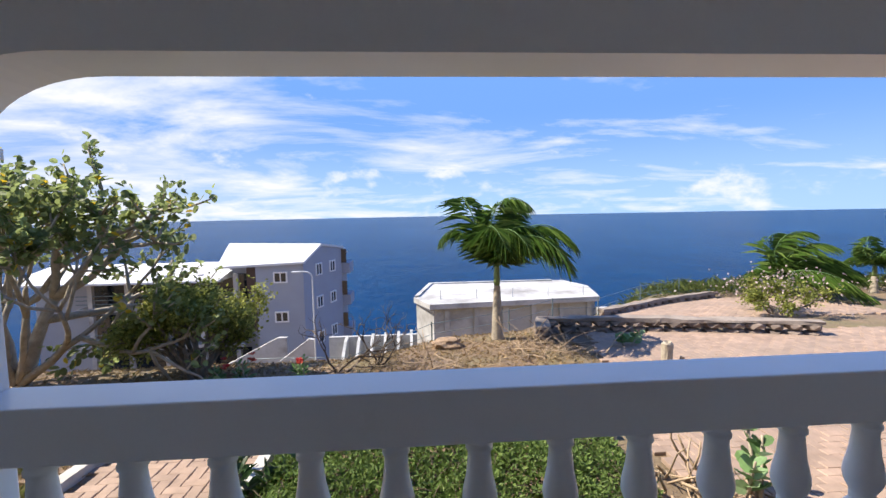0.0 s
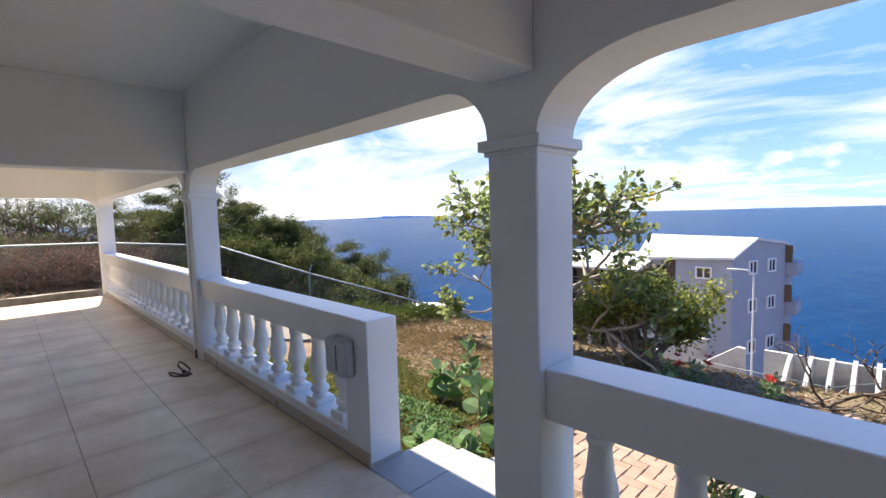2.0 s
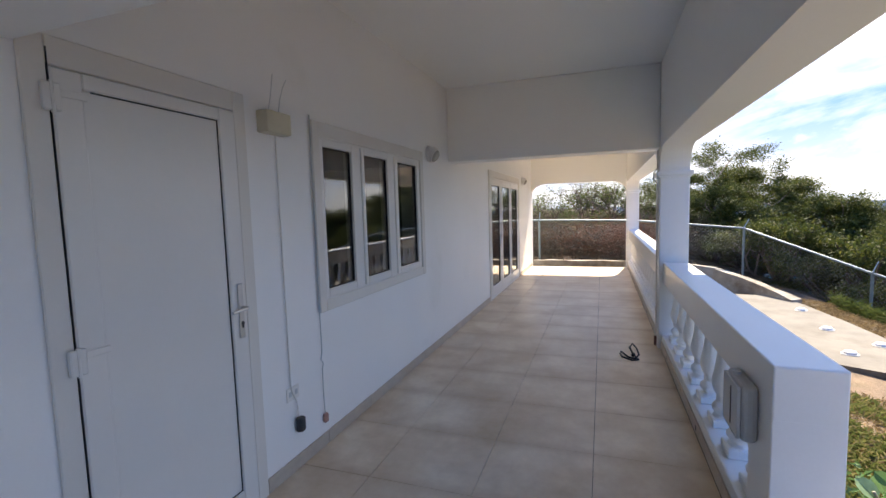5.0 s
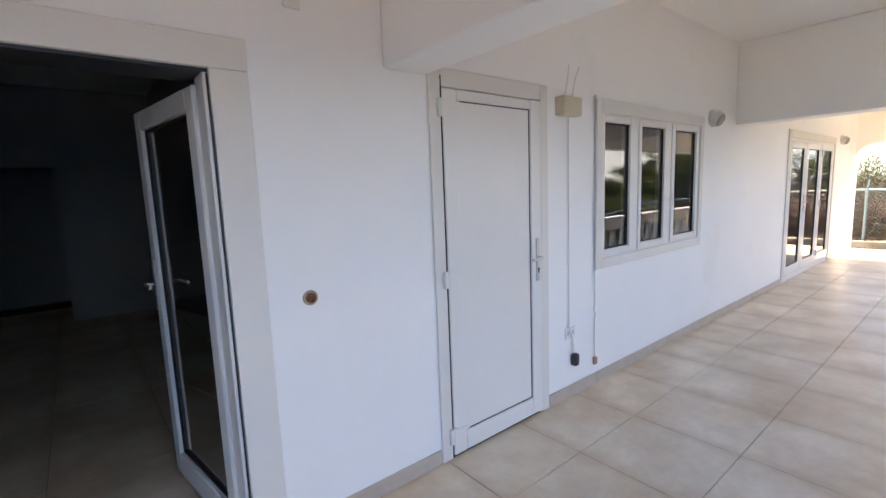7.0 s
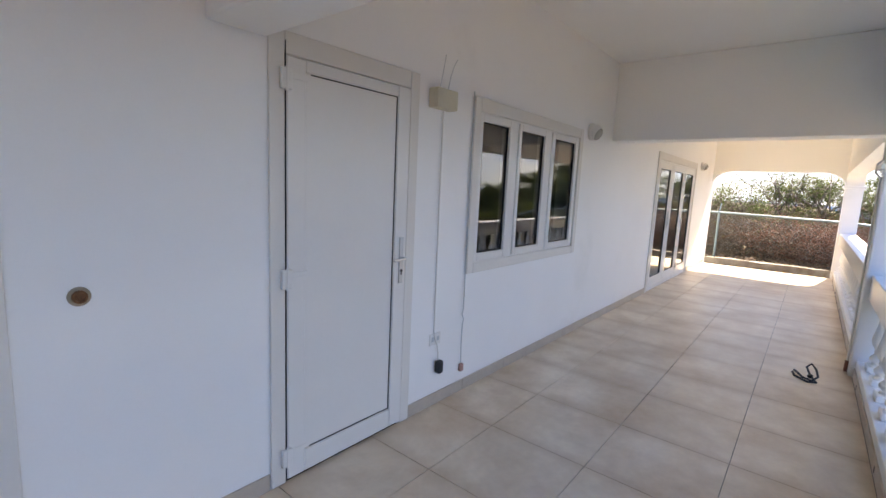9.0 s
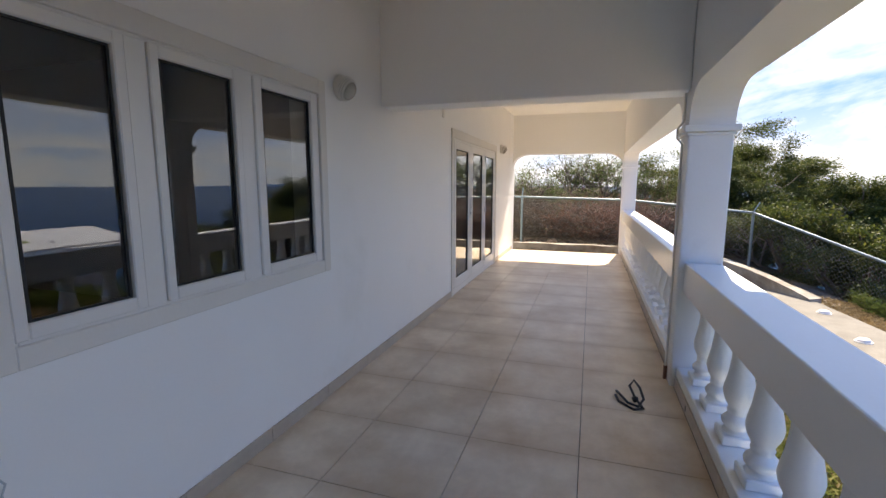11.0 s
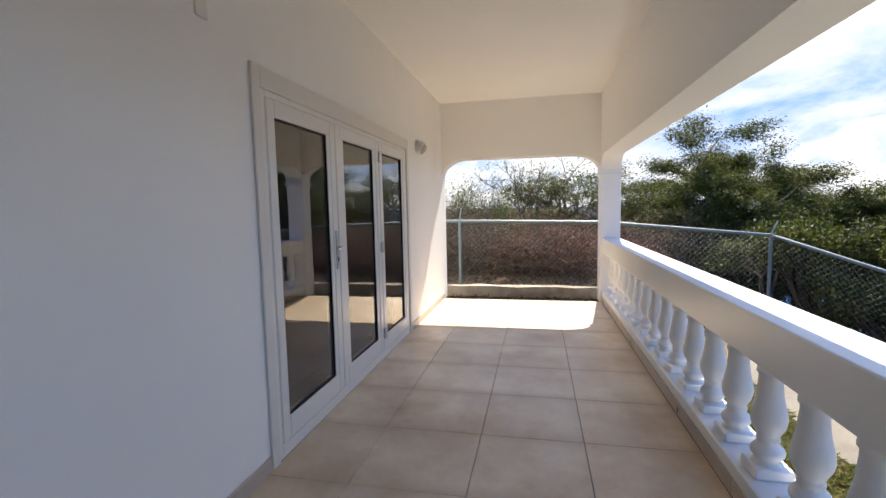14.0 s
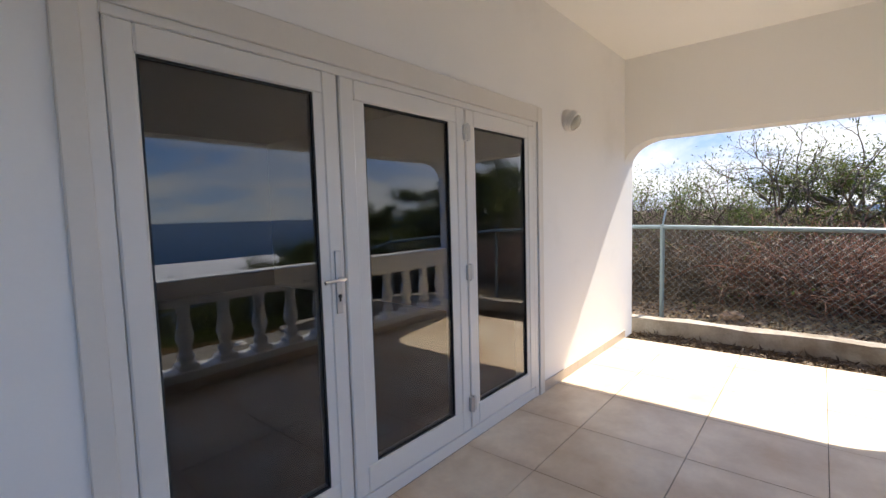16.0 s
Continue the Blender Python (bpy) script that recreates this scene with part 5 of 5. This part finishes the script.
def garden(x, y):
    return y > 2.62 and not in_path(x, y) and not in_drive(x, y) and not (-10 < x < -4.2 and 3.55 < y < 5.6) and not (1.1 < x < 4.4 and y < 4.8)


scatter("dry_grass", 24000, (-10.0, -0.3, 2.65, 6.4, garden), STRAW, (0.05, 0.15), 0.012, "dry yellow grass among the lawn", 90, 0.9, 0.4, 0.0)
scatter("lawn_grass", 46000, (-10.0, -0.3, 2.65, 5.9, lawn), GRASS, (0.06, 0.17), 0.013, "rough half-dry lawn grass", 91, 0.8, 0.4, 0.0)
scatter("dry_grass", 24000, (-6.5, 5.2, 5.4, 9.6, garden), STRAW, (0.04, 0.13), 0.010, "dry straw and grass stubble", 92, 1.1, 0.4, 0.0)
scatter("dry_grass", 9000, (-9.5, -3.5, 5.5, 9.5, garden), STRAW, (0.06, 0.2), 0.010, "dry straw and grass on the slope", 93, 0.8, 0.4, 0.0)
scatter("weeds", 7000, (-10.0, -5.0, 6.2, 8.6, garden), BRUSHL, (0.10, 0.30), 0.02, "green weeds along the slope", 94, 0.7, 0.4, 0.7, 0.25)
scatter("leaf_litter", 9000, (-10.68, -10.02, -3.0, 4.0, lambda x, y: True), LITTER, (0.05, 0.13), 0.018, "dry leaf litter beside the kerb", 95, 2.5, 0.2, 0.0, 0.0, "leaf litter")
scatter("leaf_litter", 7000, (-13.2, -10.95, -4.0, 4.5, lambda x, y: True), LITTER, (0.03, 0.09), 0.03, "dry leaves and sticks under the brush", 96, 2.5, 0.2, 0.0, 0.02, "leaf litter")
scatter("leaf_litter", 2200, (-12.7, -10.95, -3.0, 4.5, lambda x, y: True), DRYLEAF, (0.03, 0.08), 0.03, "pale dry leaves and chips under the fence", 100, 2.5, 0.2, 0.0, 0.01, "leaf litter")
scatter("dry_weeds", 6500, (6.0, 22.0, 12.4, 15.5, garden), BRUSHL, (0.12, 0.45), 0.03, "dry brush along the edge of the drive", 97, 0.7, 0.3, 0.5, 0.3)
scatter("mulch", 3600, (-1.5, 5.2, 5.5, 9.2, garden), DRYLEAF, (0.03, 0.10), 0.035, "scattered dry leaves and wood chips", 98, 2.5, 0.1, 0.9, 0.0, "mulch")


def hedge_bed():
    """Low hedge of many small leaves in the planting bed."""
    r = np.random.default_rng(12)
    n = 26000
    x, y = r.uniform(1.28, 4.15, n), r.uniform(2.65, 4.55, n)
    top = np.array([-0.50 + 0.30 * (0.75 + 0.5 * noise.noise(Vector((a * 2.2, b * 2.2, 5)))) for a, b in zip(x, y)])
    edge = np.minimum(np.minimum((x - 1.2) / 0.25, (4.25 - x) / 0.3), (4.62 - y) / 0.2).clip(0.25, 1)
    top = -0.52 + (top + 0.52) * edge
    z = top - np.abs(r.normal(size=n)) * 0.07
    ob = thing("groundcover_hedge", "low green ground cover filling the planting bed", "hedge", at=(0, 0, -0.5))
    D = np.stack([r.normal(size=n), r.normal(size=n), np.abs(r.normal(size=n)) + 0.4], 1)
    leaf_cloud("leaves", np.stack([x, y, z + 0.5], 1), D, r.uniform(0.035, 0.075, n), 0.022, HEDGE, ob, False, "", 0.2, 12)
    paths = []
    for _ in range(160):
        a, b = r.uniform(1.4, 4.0), r.uniform(2.8, 4.4)
        paths.append(([(a, b, -0.05), (a + r.normal() * 0.08, b + r.normal() * 0.08, 0.12), (a + r.normal() * 0.15, b + r.normal() * 0.15, 0.24)], 0.006, 0.002))
    tube_net("stem", paths, TWIG, ob, 4)


hedge_bed()


def rosette_plant(name, x, y, h, leaves, size, seed, mat, label, stems=3, stemmat=PALEBARK, group="", ratio=0.78, spread=0.28):
    """Upright stems with big paired leaves."""
    r = np.random.default_rng(seed)
    z = land_z(x, y)
    ob = thing(name, label, "plant", group, at=(x, y, z))
    paths, P, D, L = [], [], [], []
    for s in range(stems):
        v = np.array([r.normal() * spread, r.normal() * spread, 1.0])
        p = np.array([r.normal() * 0.05, r.normal() * 0.05, 0.0])
        ln = h * r.uniform(0.6, 1.0)
        pts = [p + v * ln * k / 4 for k in range(5)]
        paths.append((pts, 0.018, 0.008))
        for i in range(leaves):
            f = 0.25 + 0.75 * i / leaves
            a = i * 1.57 + r.normal() * 0.3
            for q in (0, math.pi):
                P.append(p + v * ln * f)
                D.append((math.cos(a + q), math.sin(a + q), 0.35 + 0.8 * f))
                L.append(size * r.uniform(0.7, 1.1) * (1.05 - 0.35 * f))
    tube_net("stem", paths, stemmat, ob, 6)
    L = np.array(L)
    leaf_cloud("leaves", P, D, L, L * ratio, mat, ob, True, "", 0.12, seed)
    return ob


SEED = "young calotropis with thick rounded grey-green leaves beside the terrace"
rosette_plant("calotropis", -1.42, 4.35, 1.02, 8, 0.22, 101, CALOY, SEED, 1, group="young calotropis", spread=0.05)
rosette_plant("calotropis", -1.62, 4.1, 0.45, 5, 0.24, 102, CALOY, SEED, 2, group="young calotropis")
rosette_plant("calotropis", -1.0, 4.05, 0.50, 5, 0.25, 103, CALOY, SEED, 2, group="young calotropis", spread=0.12)
rosette_plant("calotropis", -0.95, 3.15, 0.30, 4, 0.20, 104, CALOY, SEED, 3, group="young calotropis")
rosette_plant("calotropis", -0.66, 3.35, 0.30, 4, 0.20, 105, CALOY, SEED, 3, group="young calotropis")
rosette_plant("calotropis", -0.50, 3.72, 0.30, 4, 0.22, 106, CALOY, SEED, 2, group="young calotropis")
rosette_plant("calotropis", -1.75, 3.3, 0.35, 4, 0.19, 107, CALOY, SEED, 3, group="young calotropis")
rosette_plant("calotropis", 5.95, 7.9, 0.32, 4, 0.22, 108, CALOY, "small round-leaved plant growing on the driveway edge", 2)
rosette_plant("calotropis", 4.85, 3.6, 0.55, 5, 0.17, 109, CALOY, SEED, 3, group="young calotropis")
scatter("weeds", 2600, (-2.6, -0.33, 2.66, 3.9, lawn), CALOY, (0.05, 0.13), 0.03, "low broad-leaved weeds beside the terrace", 99, 0.9, 0.3, 1.4, 0.06)
DARKP = "dark glossy shrub with long leaves beside the brick path"
rosette_plant("frangipani", 1.25, 3.95, 0.42, 6, 0.20, 111, FRANGI, DARKP, 4, BARK, "dark shrubs", 0.36, 0.4)
rosette_plant("frangipani", 1.62, 3.85, 0.42, 6, 0.20, 112, FRANGI, DARKP, 4, BARK, "dark shrubs", 0.36, 0.4)
rosette_plant("frangipani", 0.98, 4.25, 0.34, 5, 0.17, 113, FRANGI, DARKP, 3, BARK, "dark shrubs", 0.36, 0.4)
DR = "desert rose with pale green leaves and red flowers"
for k, (x, y) in enumerate(((-0.05, 6.55), (0.25, 6.7), (0.85, 6.75))):
    pl = rosette_plant("desert_rose", x, y, 0.34, 6, 0.16, 121 + k, CALOY, DR, 3, group="desert roses", ratio=0.36)
    r = np.random.default_rng(130 + k)
    for q in range(3):
        c = np.array([0.04, 0, 0.33]) + r.normal(size=3) * 0.05
        D = [(math.cos(1.257 * i + q), math.sin(1.257 * i + q), 0.7) for i in range(5)]
        leaf_cloud("flower", np.repeat(c[None], 5, axis=0), D, 0.06, 0.05, FLOWER, pl, True, "red petals", 0.1, 130 + k)


# dead branches, stump and cut stems
def sticks(name, x, y, w, n, seed, label, ln=(0.3, 0.9), rad=(0.006, 0.016), flat=0.25, mat=DRYSTICK):
    r = np.random.default_rng(seed)
    ob = thing(name, label, "branches", at=(x, y, land_z(x, y)))
    paths = []
    for _ in range(n):
        p = np.array([r.uniform(-w, w), r.uniform(-w, w) * 0.7, r.uniform(0.01, 0.14)])
        a = r.uniform(0, 6.28)
        v = np.array([math.cos(a), math.sin(a), r.normal() * flat])
        l = r.uniform(*ln)
        pts = []
        for i in range(5):
            pts.append((p[0], p[1], max(p[2], 0.008)))
            v = v + r.normal(size=3) * 0.16
            v /= np.linalg.norm(v)
            p = p + v * l / 4
        q = r.uniform(*rad)
        paths.append((pts, q, q * 0.5))
    for p in paths:
        tube_net("branch", [p], mat, ob, 5)
    return ob


sticks("branch_pile", 4.75, 7.75, 0.75, 60, 141, "pile of pale dry cut branches under the palm", rad=(0.004, 0.012), flat=0.5)
sticks("branch_pile", 3.5, 7.3, 0.9, 40, 142, "dry sticks and stalks lying on the soil", rad=(0.003, 0.009), flat=0.7)
sticks("branch_pile", 2.1, 6.7, 0.9, 26, 143, "dry sticks lying on the soil", rad=(0.003, 0.009))
sticks("branch_pile", 4.55, 3.75, 0.35, 34, 144, "upright dry stalks in the planting bed", (0.3, 0.6), flat=1.6)


def dead_shrub(x, y, seed):
    r = np.random.default_rng(seed)
    ob = thing("dead_shrub", "bare dead shrub with twisted brown branches", "shrub", at=(x, y, land_z(x, y) - 0.03))
    paths, tips = [], []
    for way in ((0.5, 0.1, 1.0), (0.9, -0.1, 0.9), (-0.2, 0.1, 1.0), (1.2, 0.2, 0.6)):
        grow(r, (0, 0, 0), way, 0.42, 0.017, 3, paths, tips, (2, 3), 0.55, 0.12, 0.72, 0.5)
    tube_net("branch", paths, TWIG, ob, 6)


dead_shrub(1.35, 6.95, 153)
dead_shrub(1.9, 7.3, 154)
stump = thing("tree_stump", "sawn pale tree stump on the driveway edge", "stump", at=(5.93, 6.55, drive_z(5.93, 6.55) - 0.01))
bm = lathe([(0.085, 0.0), (0.075, 0.12), (0.08, 0.24), (0.078, 0.33), (0.05, 0.37), (0.02, 0.33)], 12)
for vtx in bm.verts:
    vtx.co += Vector((noise.noise(vtx.co * 9), noise.noise(vtx.co * 9 + Vector((5, 0, 0))), noise.noise(vtx.co * 7) * 2.0)) * 0.018
part("wood", bm, PALEBARK, stump)
part("stub", tube([(0.22, 0.02, 0.0), (0.23, 0.02, 0.15)], 0.04, 0.03, 8), DRYSTICK, stump)
for k in range(6):
    rk = random.Random(160 + k)
    bm = bmesh.new()
    bmesh.ops.create_icosphere(bm, subdivisions=3, radius=1.0)
    sx, sy, sz = (0.27, 0.18, 0.13) if k == 0 else (rk.uniform(0.08, 0.16), rk.uniform(0.07, 0.13), rk.uniform(0.05, 0.08))
    for vtx in bm.verts:
        vtx.co = Vector((vtx.co.x * sx, vtx.co.y * sy, vtx.co.z * sz)) * (1 + 0.45 * noise.noise(vtx.co * 1.5 + Vector((k * 3, 0, 0))) + 0.22 * noise.noise(vtx.co * 4.3 + Vector((0, k * 5, 0))))
    x, y = ((3.05, 8.35), (0.9, 6.9), (1.6, 6.7), (-2.2, 6.3), (-2.1, 6.8), (-11.75, 0.75))[k]
    ro = tagged(finish("rock", bm, ROCK), "rough pale brown garden rock half sunk in soil", "rock", "garden rocks")
    ro.location = (x, y, land_z(x, y) + sz * 0.4)


# ---- neighbouring buildings ----
GREYW = material("blue_grey_render", (0.33, 0.345, 0.385), 0.8, vary=0.06, scale=0.6, fine=10, bump=0.1, dirt=(0.34, 0.36, 0.40), dirt_at=(0.5, 0.8), dirt_scale=0.3)
ROOFW = material("white_roof_sheet", (0.62, 0.62, 0.62), 0.5, vary=0.05, scale=0.8, fine=12, bump=0.1)
DARKGL = material("dark_window_glass", (0.02, 0.025, 0.03), 0.08, bump=0, spec=0.8)
BLOCKW = material("stained_white_concrete", (0.44, 0.435, 0.42), 0.85, vary=0.16, scale=0.8, fine=9, bump=0.2, dirt=(0.22, 0.21, 0.195), dirt_at=(0.46, 0.68), dirt_scale=0.55)
BLOCKG = material("stained_grey_concrete", (0.40, 0.40, 0.385), 0.9, vary=0.15, scale=0.8, fine=9, bump=0.2, dirt=(0.24, 0.24, 0.23), dirt_at=(0.5, 0.7), dirt_scale=0.7)
BROWN = material("brown_shutter", (0.07, 0.04, 0.03), 0.6, bump=0.1)


def far_window(ob, m, w, h, name="window", split=True):
    """A framed window on a wall; m: pose with x along the wall and y outward."""
    fr = part(name, frame_ring(-w / 2, w / 2, -h / 2, h / 2, 0.10, -0.05, 0.06, bevel=0), PVC, ob)
    fr.matrix_basis = m
    part("pane", box(-w / 2 + 0.08, w / 2 - 0.08, -0.03, 0.0, -h / 2 + 0.08, h / 2 - 0.08), DARKGL, fr)
    if split:
        part("mullion", box(-0.04, 0.04, 0.0, 0.04, -h / 2 + 0.1, h / 2 - 0.1), PVC, fr)


apt = thing("apartment_building", "three-storey blue-grey apartment building with a white sloping roof", "building", kind="structure")
outline = [(-8.0, 34.0), (-4.6, 34.0), (-2.77, 40.0), (-2.77, 43.0), (-10.6, 43.0), (-10.6, 36.0), (-8.0, 36.0)]
part("wall", prism(outline, "z", -14.5, -1.95), GREYW, apt)
bm = bmesh.new()
eave = [bm.verts.new(p) for p in ((-10.7, 33.9, -1.95), (-4.45, 33.75, -1.72), (-3.70, 36.5, -0.58), (-2.65, 40.0, -1.05), (-2.65, 43.2, -1.7), (-10.7, 43.2, -1.7), (-10.7, 36.5, -0.40))]
for f in ((0, 1, 2, 6), (6, 2, 3, 4, 5)):
    bm.faces.new([eave[k] for k in f])
top = list(bm.faces)
ext = bmesh.ops.extrude_face_region(bm, geom=top)
bmesh.ops.translate(bm, verts=[v for v in ext["geom"] if isinstance(v, bmesh.types.BMVert)], vec=(0, 0, -0.16))
bmesh.ops.recalc_face_normals(bm, faces=bm.faces)
part("roof", bm, ROOFW, apt, "white sheet roof")
bm = bmesh.new()
ga = [(-4.6, 34.0), (-3.84, 36.5), (-2.77, 40.0)]
gz = [-1.9, -0.76, -1.23]
a = [bm.verts.new((x + o, y - o * 0.3, z)) for o in (0.0, -0.3) for (x, y), z in zip(ga, gz)]
b = [bm.verts.new((x + o, y - o * 0.3, -1.96)) for o in (0.0, -0.3) for x, y in ga]
for f in ((a[0], a[1], b[1], b[0]), (a[1], a[2], b[2], b[1]), (a[3], b[3], b[4], a[4]), (a[4], b[4], b[5], a[5]), (a[0], a[3], a[4], a[1]), (a[1], a[4], a[5], a[2])):
    bm.faces.new(f)
bmesh.ops.recalc_face_normals(bm, faces=bm.faces)
part("gable", bm, GREYW, apt)
part("wing_wall", box(-25.0, -10.6, 36.2, 43.0, -14.5, -2.7), GREYW, apt)
part("wing_roof", prism([(33.4, -3.0), (33.4, -2.86), (38.5, -2.0), (43.2, -2.6), (43.2, -2.75)], "x", -25.2, -10.4), ROOFW, apt, "white sheet roof")
for z in (-2.84, -5.75):
    far_window(apt, pose(-6.24, 33.96, z, 0, 0, 180), 1.0, 0.82)
flank = math.degrees(math.atan2(6.0, 1.83))
for k, f in enumerate((0.36, 0.72)):
    for z in (-2.55, -5.1, -7.9):
        x, y = -4.6 + 1.83 * f, 34.0 + 6.0 * f
        far_window(apt, pose(x + 0.03, y - 0.012, z, 0, 0, flank + 180), 0.95, 0.95)
# balconies of the sea side and the shaded court side
for z in (-2.9, -5.7, -8.5):
    part("balcony", box(-2.8, -2.1, 40.2, 42.6, z - 0.55, z + 0.35), GREYW, apt)
    part("balcony_screen", box(-2.8, -2.35, 40.05, 40.25, z + 0.4, z + 1.6), DARKGL, apt)
for z in (-2.45, -5.35, -8.2, -10.6):
    b = part("gallery", box(-21.0, -9.2, 34.6, 36.2, z - 2.7, z - 2.45), BLOCKW, apt)
    part("gallery_back", box(-21.0, -9.2, 35.85, 35.95, z - 2.4, z - 0.25), DARKGL, apt)
    for x in (-20.0, -17.4, -14.8, -12.2, -9.7):
        part("gallery_post", box(x - 0.16, x + 0.16, 34.6, 34.9, z - 2.45, z - 0.1), BLOCKW, apt)
    for k in (0.35, 0.65, 0.95):
        part("railing", tube([(-21.0, 34.65, z - 2.45 + k), (-9.2, 34.65, z - 2.45 + k)], 0.035, sides=5), GALV, apt)
for z in (-3.0, -5.9):
    part("shutter", box(-8.75, -8.05, 34.3, 34.6, z - 0.9, z + 0.9), BROWN, apt)
part("ramp_wall", prism([(-9.2, -9.5), (-5.0, -9.5), (-5.0, -6.4), (-5.6, -6.4), (-9.2, -8.2)], "y", 30.5, 30.8), BLOCKW, apt)
part("ramp_wall", prism([(-19.0, -11.0), (-9.4, -11.0), (-9.4, -8.3), (-14.0, -8.7), (-19.0, -10.2)], "y", 29.8, 30.1), BLOCKW, apt)
bm = bmesh.new()
add_box(bm, -1.6, 4.6, 27.0, 27.25, -9.5, -5.55)
part("yard_wall", bm, BLOCKW, apt)
for k in range(7):
    x = -0.6 + 0.75 * k
    part("buttress", prism([(24.5, -9.5), (27.0, -9.5), (27.0, -5.5 + 0.05 * k), (26.2, -5.6), (24.5, -6.5)], "x", x, x + 0.16), BLOCKG, apt)
part("yard_wall", prism([(-3.9, -9.0), (-1.9, -9.0), (-1.9, -5.0), (-2.2, -4.95), (-3.9, -6.2)], "y", 24.6, 24.85), BLOCKW, apt)

# the building stands further off than its plan was drawn: enlarge it about the terrace
EYE_AT = Vector((2.3, 0.75, 1.53))
apt.matrix_basis = Matrix.Translation(EYE_AT) @ Matrix.Scale(1.22, 4) @ Matrix.Translation(-EYE_AT) @ Matrix.Translation((-1.0, 0, 0))

lampp = thing("street_lamp", "tall white street lamp with a curved arm", "street lamp", at=(-1.82, 20.0, land_z(-1.82, 20.0) - 0.2))
z0 = land_z(-1.82, 20.0) - 0.2
part("pole", tube([(0, 0, 0), (0, 0, -1.05 - z0), (-0.05, 0, -0.9 - z0), (-0.18, 0, -0.8 - z0), (-0.62, 0, -0.78 - z0)], 0.036, 0.024, 8), GREYPL, lampp)
part("lamp_head", box(-0.85, -0.5, -0.06, 0.06, -0.83 - z0, -0.76 - z0, 0.02), GREYPL, lampp)

wb = thing("white_block", "flat-roofed white concrete building with grey stained walls", "building", kind="structure")
part("wall", prism([(3.2, 22.0), (3.95, 20.5), (11.6, 21.2), (12.2, 24.0), (11.6, 26.0), (4.0, 26.0)], "z", -8.0, -2.35), BLOCKG, wb)
part("end_wall", prism([(3.17, 21.98), (3.93, 20.47), (3.97, 20.5), (3.25, 22.0)], "z", -8.0, -2.3), BLOCKW, wb)
part("roof", prism([(3.05, 22.0), (3.75, 20.2), (11.7, 20.9), (12.35, 24.0), (11.7, 26.2), (3.9, 26.2)], "z", -2.35, -2.12), BLOCKW, wb, "pale stained flat roof")
part("parapet", prism([(3.1, 22.1), (3.3, 22.1), (4.1, 25.9), (11.0, 25.9), (11.0, 26.1), (3.95, 26.1)], "z", -2.12, -2.04), BLOCKW, wb)
for k in range(6):
    x = 4.4 + 1.35 * k
    part("pilaster", box(x, x + 0.22, 20.38 + 0.09 * (x - 3.95), 20.55 + 0.09 * (x - 3.95), -8.0, -2.35), BLOCKG, wb)
for k in range(5):
    x = 4.3 + 1.7 * k
    part("rebar", tube([(x, 21.4, -2.12), (x, 21.4, -1.7)], 0.025, sides=4), GREYPL, wb)
part("column", box(11.5, 12.0, 20.6, 21.0, -8.0, -2.6), BLOCKW, wb)

wb.location = (-0.6, 0, -0.3)

vi = thing("white_villa", "white flat-roofed villa with a rounded deck on the shore", "building", kind="structure")
m = Matrix.Translation((-40.5, 31.5, 0))
outl = [(6.5 * math.cos(t) * (1.25 if math.cos(t) > 0 else 1.0), 4.5 * math.sin(t)) for t in [2 * math.pi * i / 28 for i in range(28)]]
for nm, sc, z0_, z1_, dx, mat_ in (("deck", 1.0, -10.2, -9.6, 1.5, ROOFW), ("wall", 0.82, -22, -10.2, 0.5, BLOCKW), ("roof", 0.62, -8.4, -8.0, -1.5, ROOFW), ("upper_wall", 0.5, -9.6, -8.4, -1.8, BLOCKG)):
    o = part(nm, prism([(x * sc + dx, y * sc) for x, y in outl], "z", z0_, z1_), mat_, vi)
vi.matrix_basis = m @ Matrix.Rotation(radians(60), 4, "Z")

isl = thing("far_island", "hazy low island on the horizon", "island", kind="structure")
bm = bmesh.new()
rows = []
for i in range(40):
    a = radians(100 + 50 * i / 39)
    hgt = 46 * math.exp(-((i - 20) / 7.0) ** 2) * (0.7 + 0.5 * noise.noise(Vector((i * 0.55, 2, 0)))) + 9
    x, y = 4500 * math.sin(radians(-40 - 22 * i / 39)), 4500 * math.cos(radians(-40 - 22 * i / 39))
    rows.append((bm.verts.new((x, y, -22)), bm.verts.new((x, y, -22 + hgt * 0.55)), bm.verts.new((x * 1.03, y * 1.03, -22))))
for u, w in zip(rows, rows[1:]):
    bm.faces.new((u[0], w[0], w[1], u[1]))
    bm.faces.new((u[1], w[1], w[2], u[2]))
# distance haze is put into the hills' pale blue base colour
part("hills", bm, material("hazy_blue_hills", (0.74, 0.81, 0.90), 1.0, vary=0.05, scale=0.01, bump=0), isl)
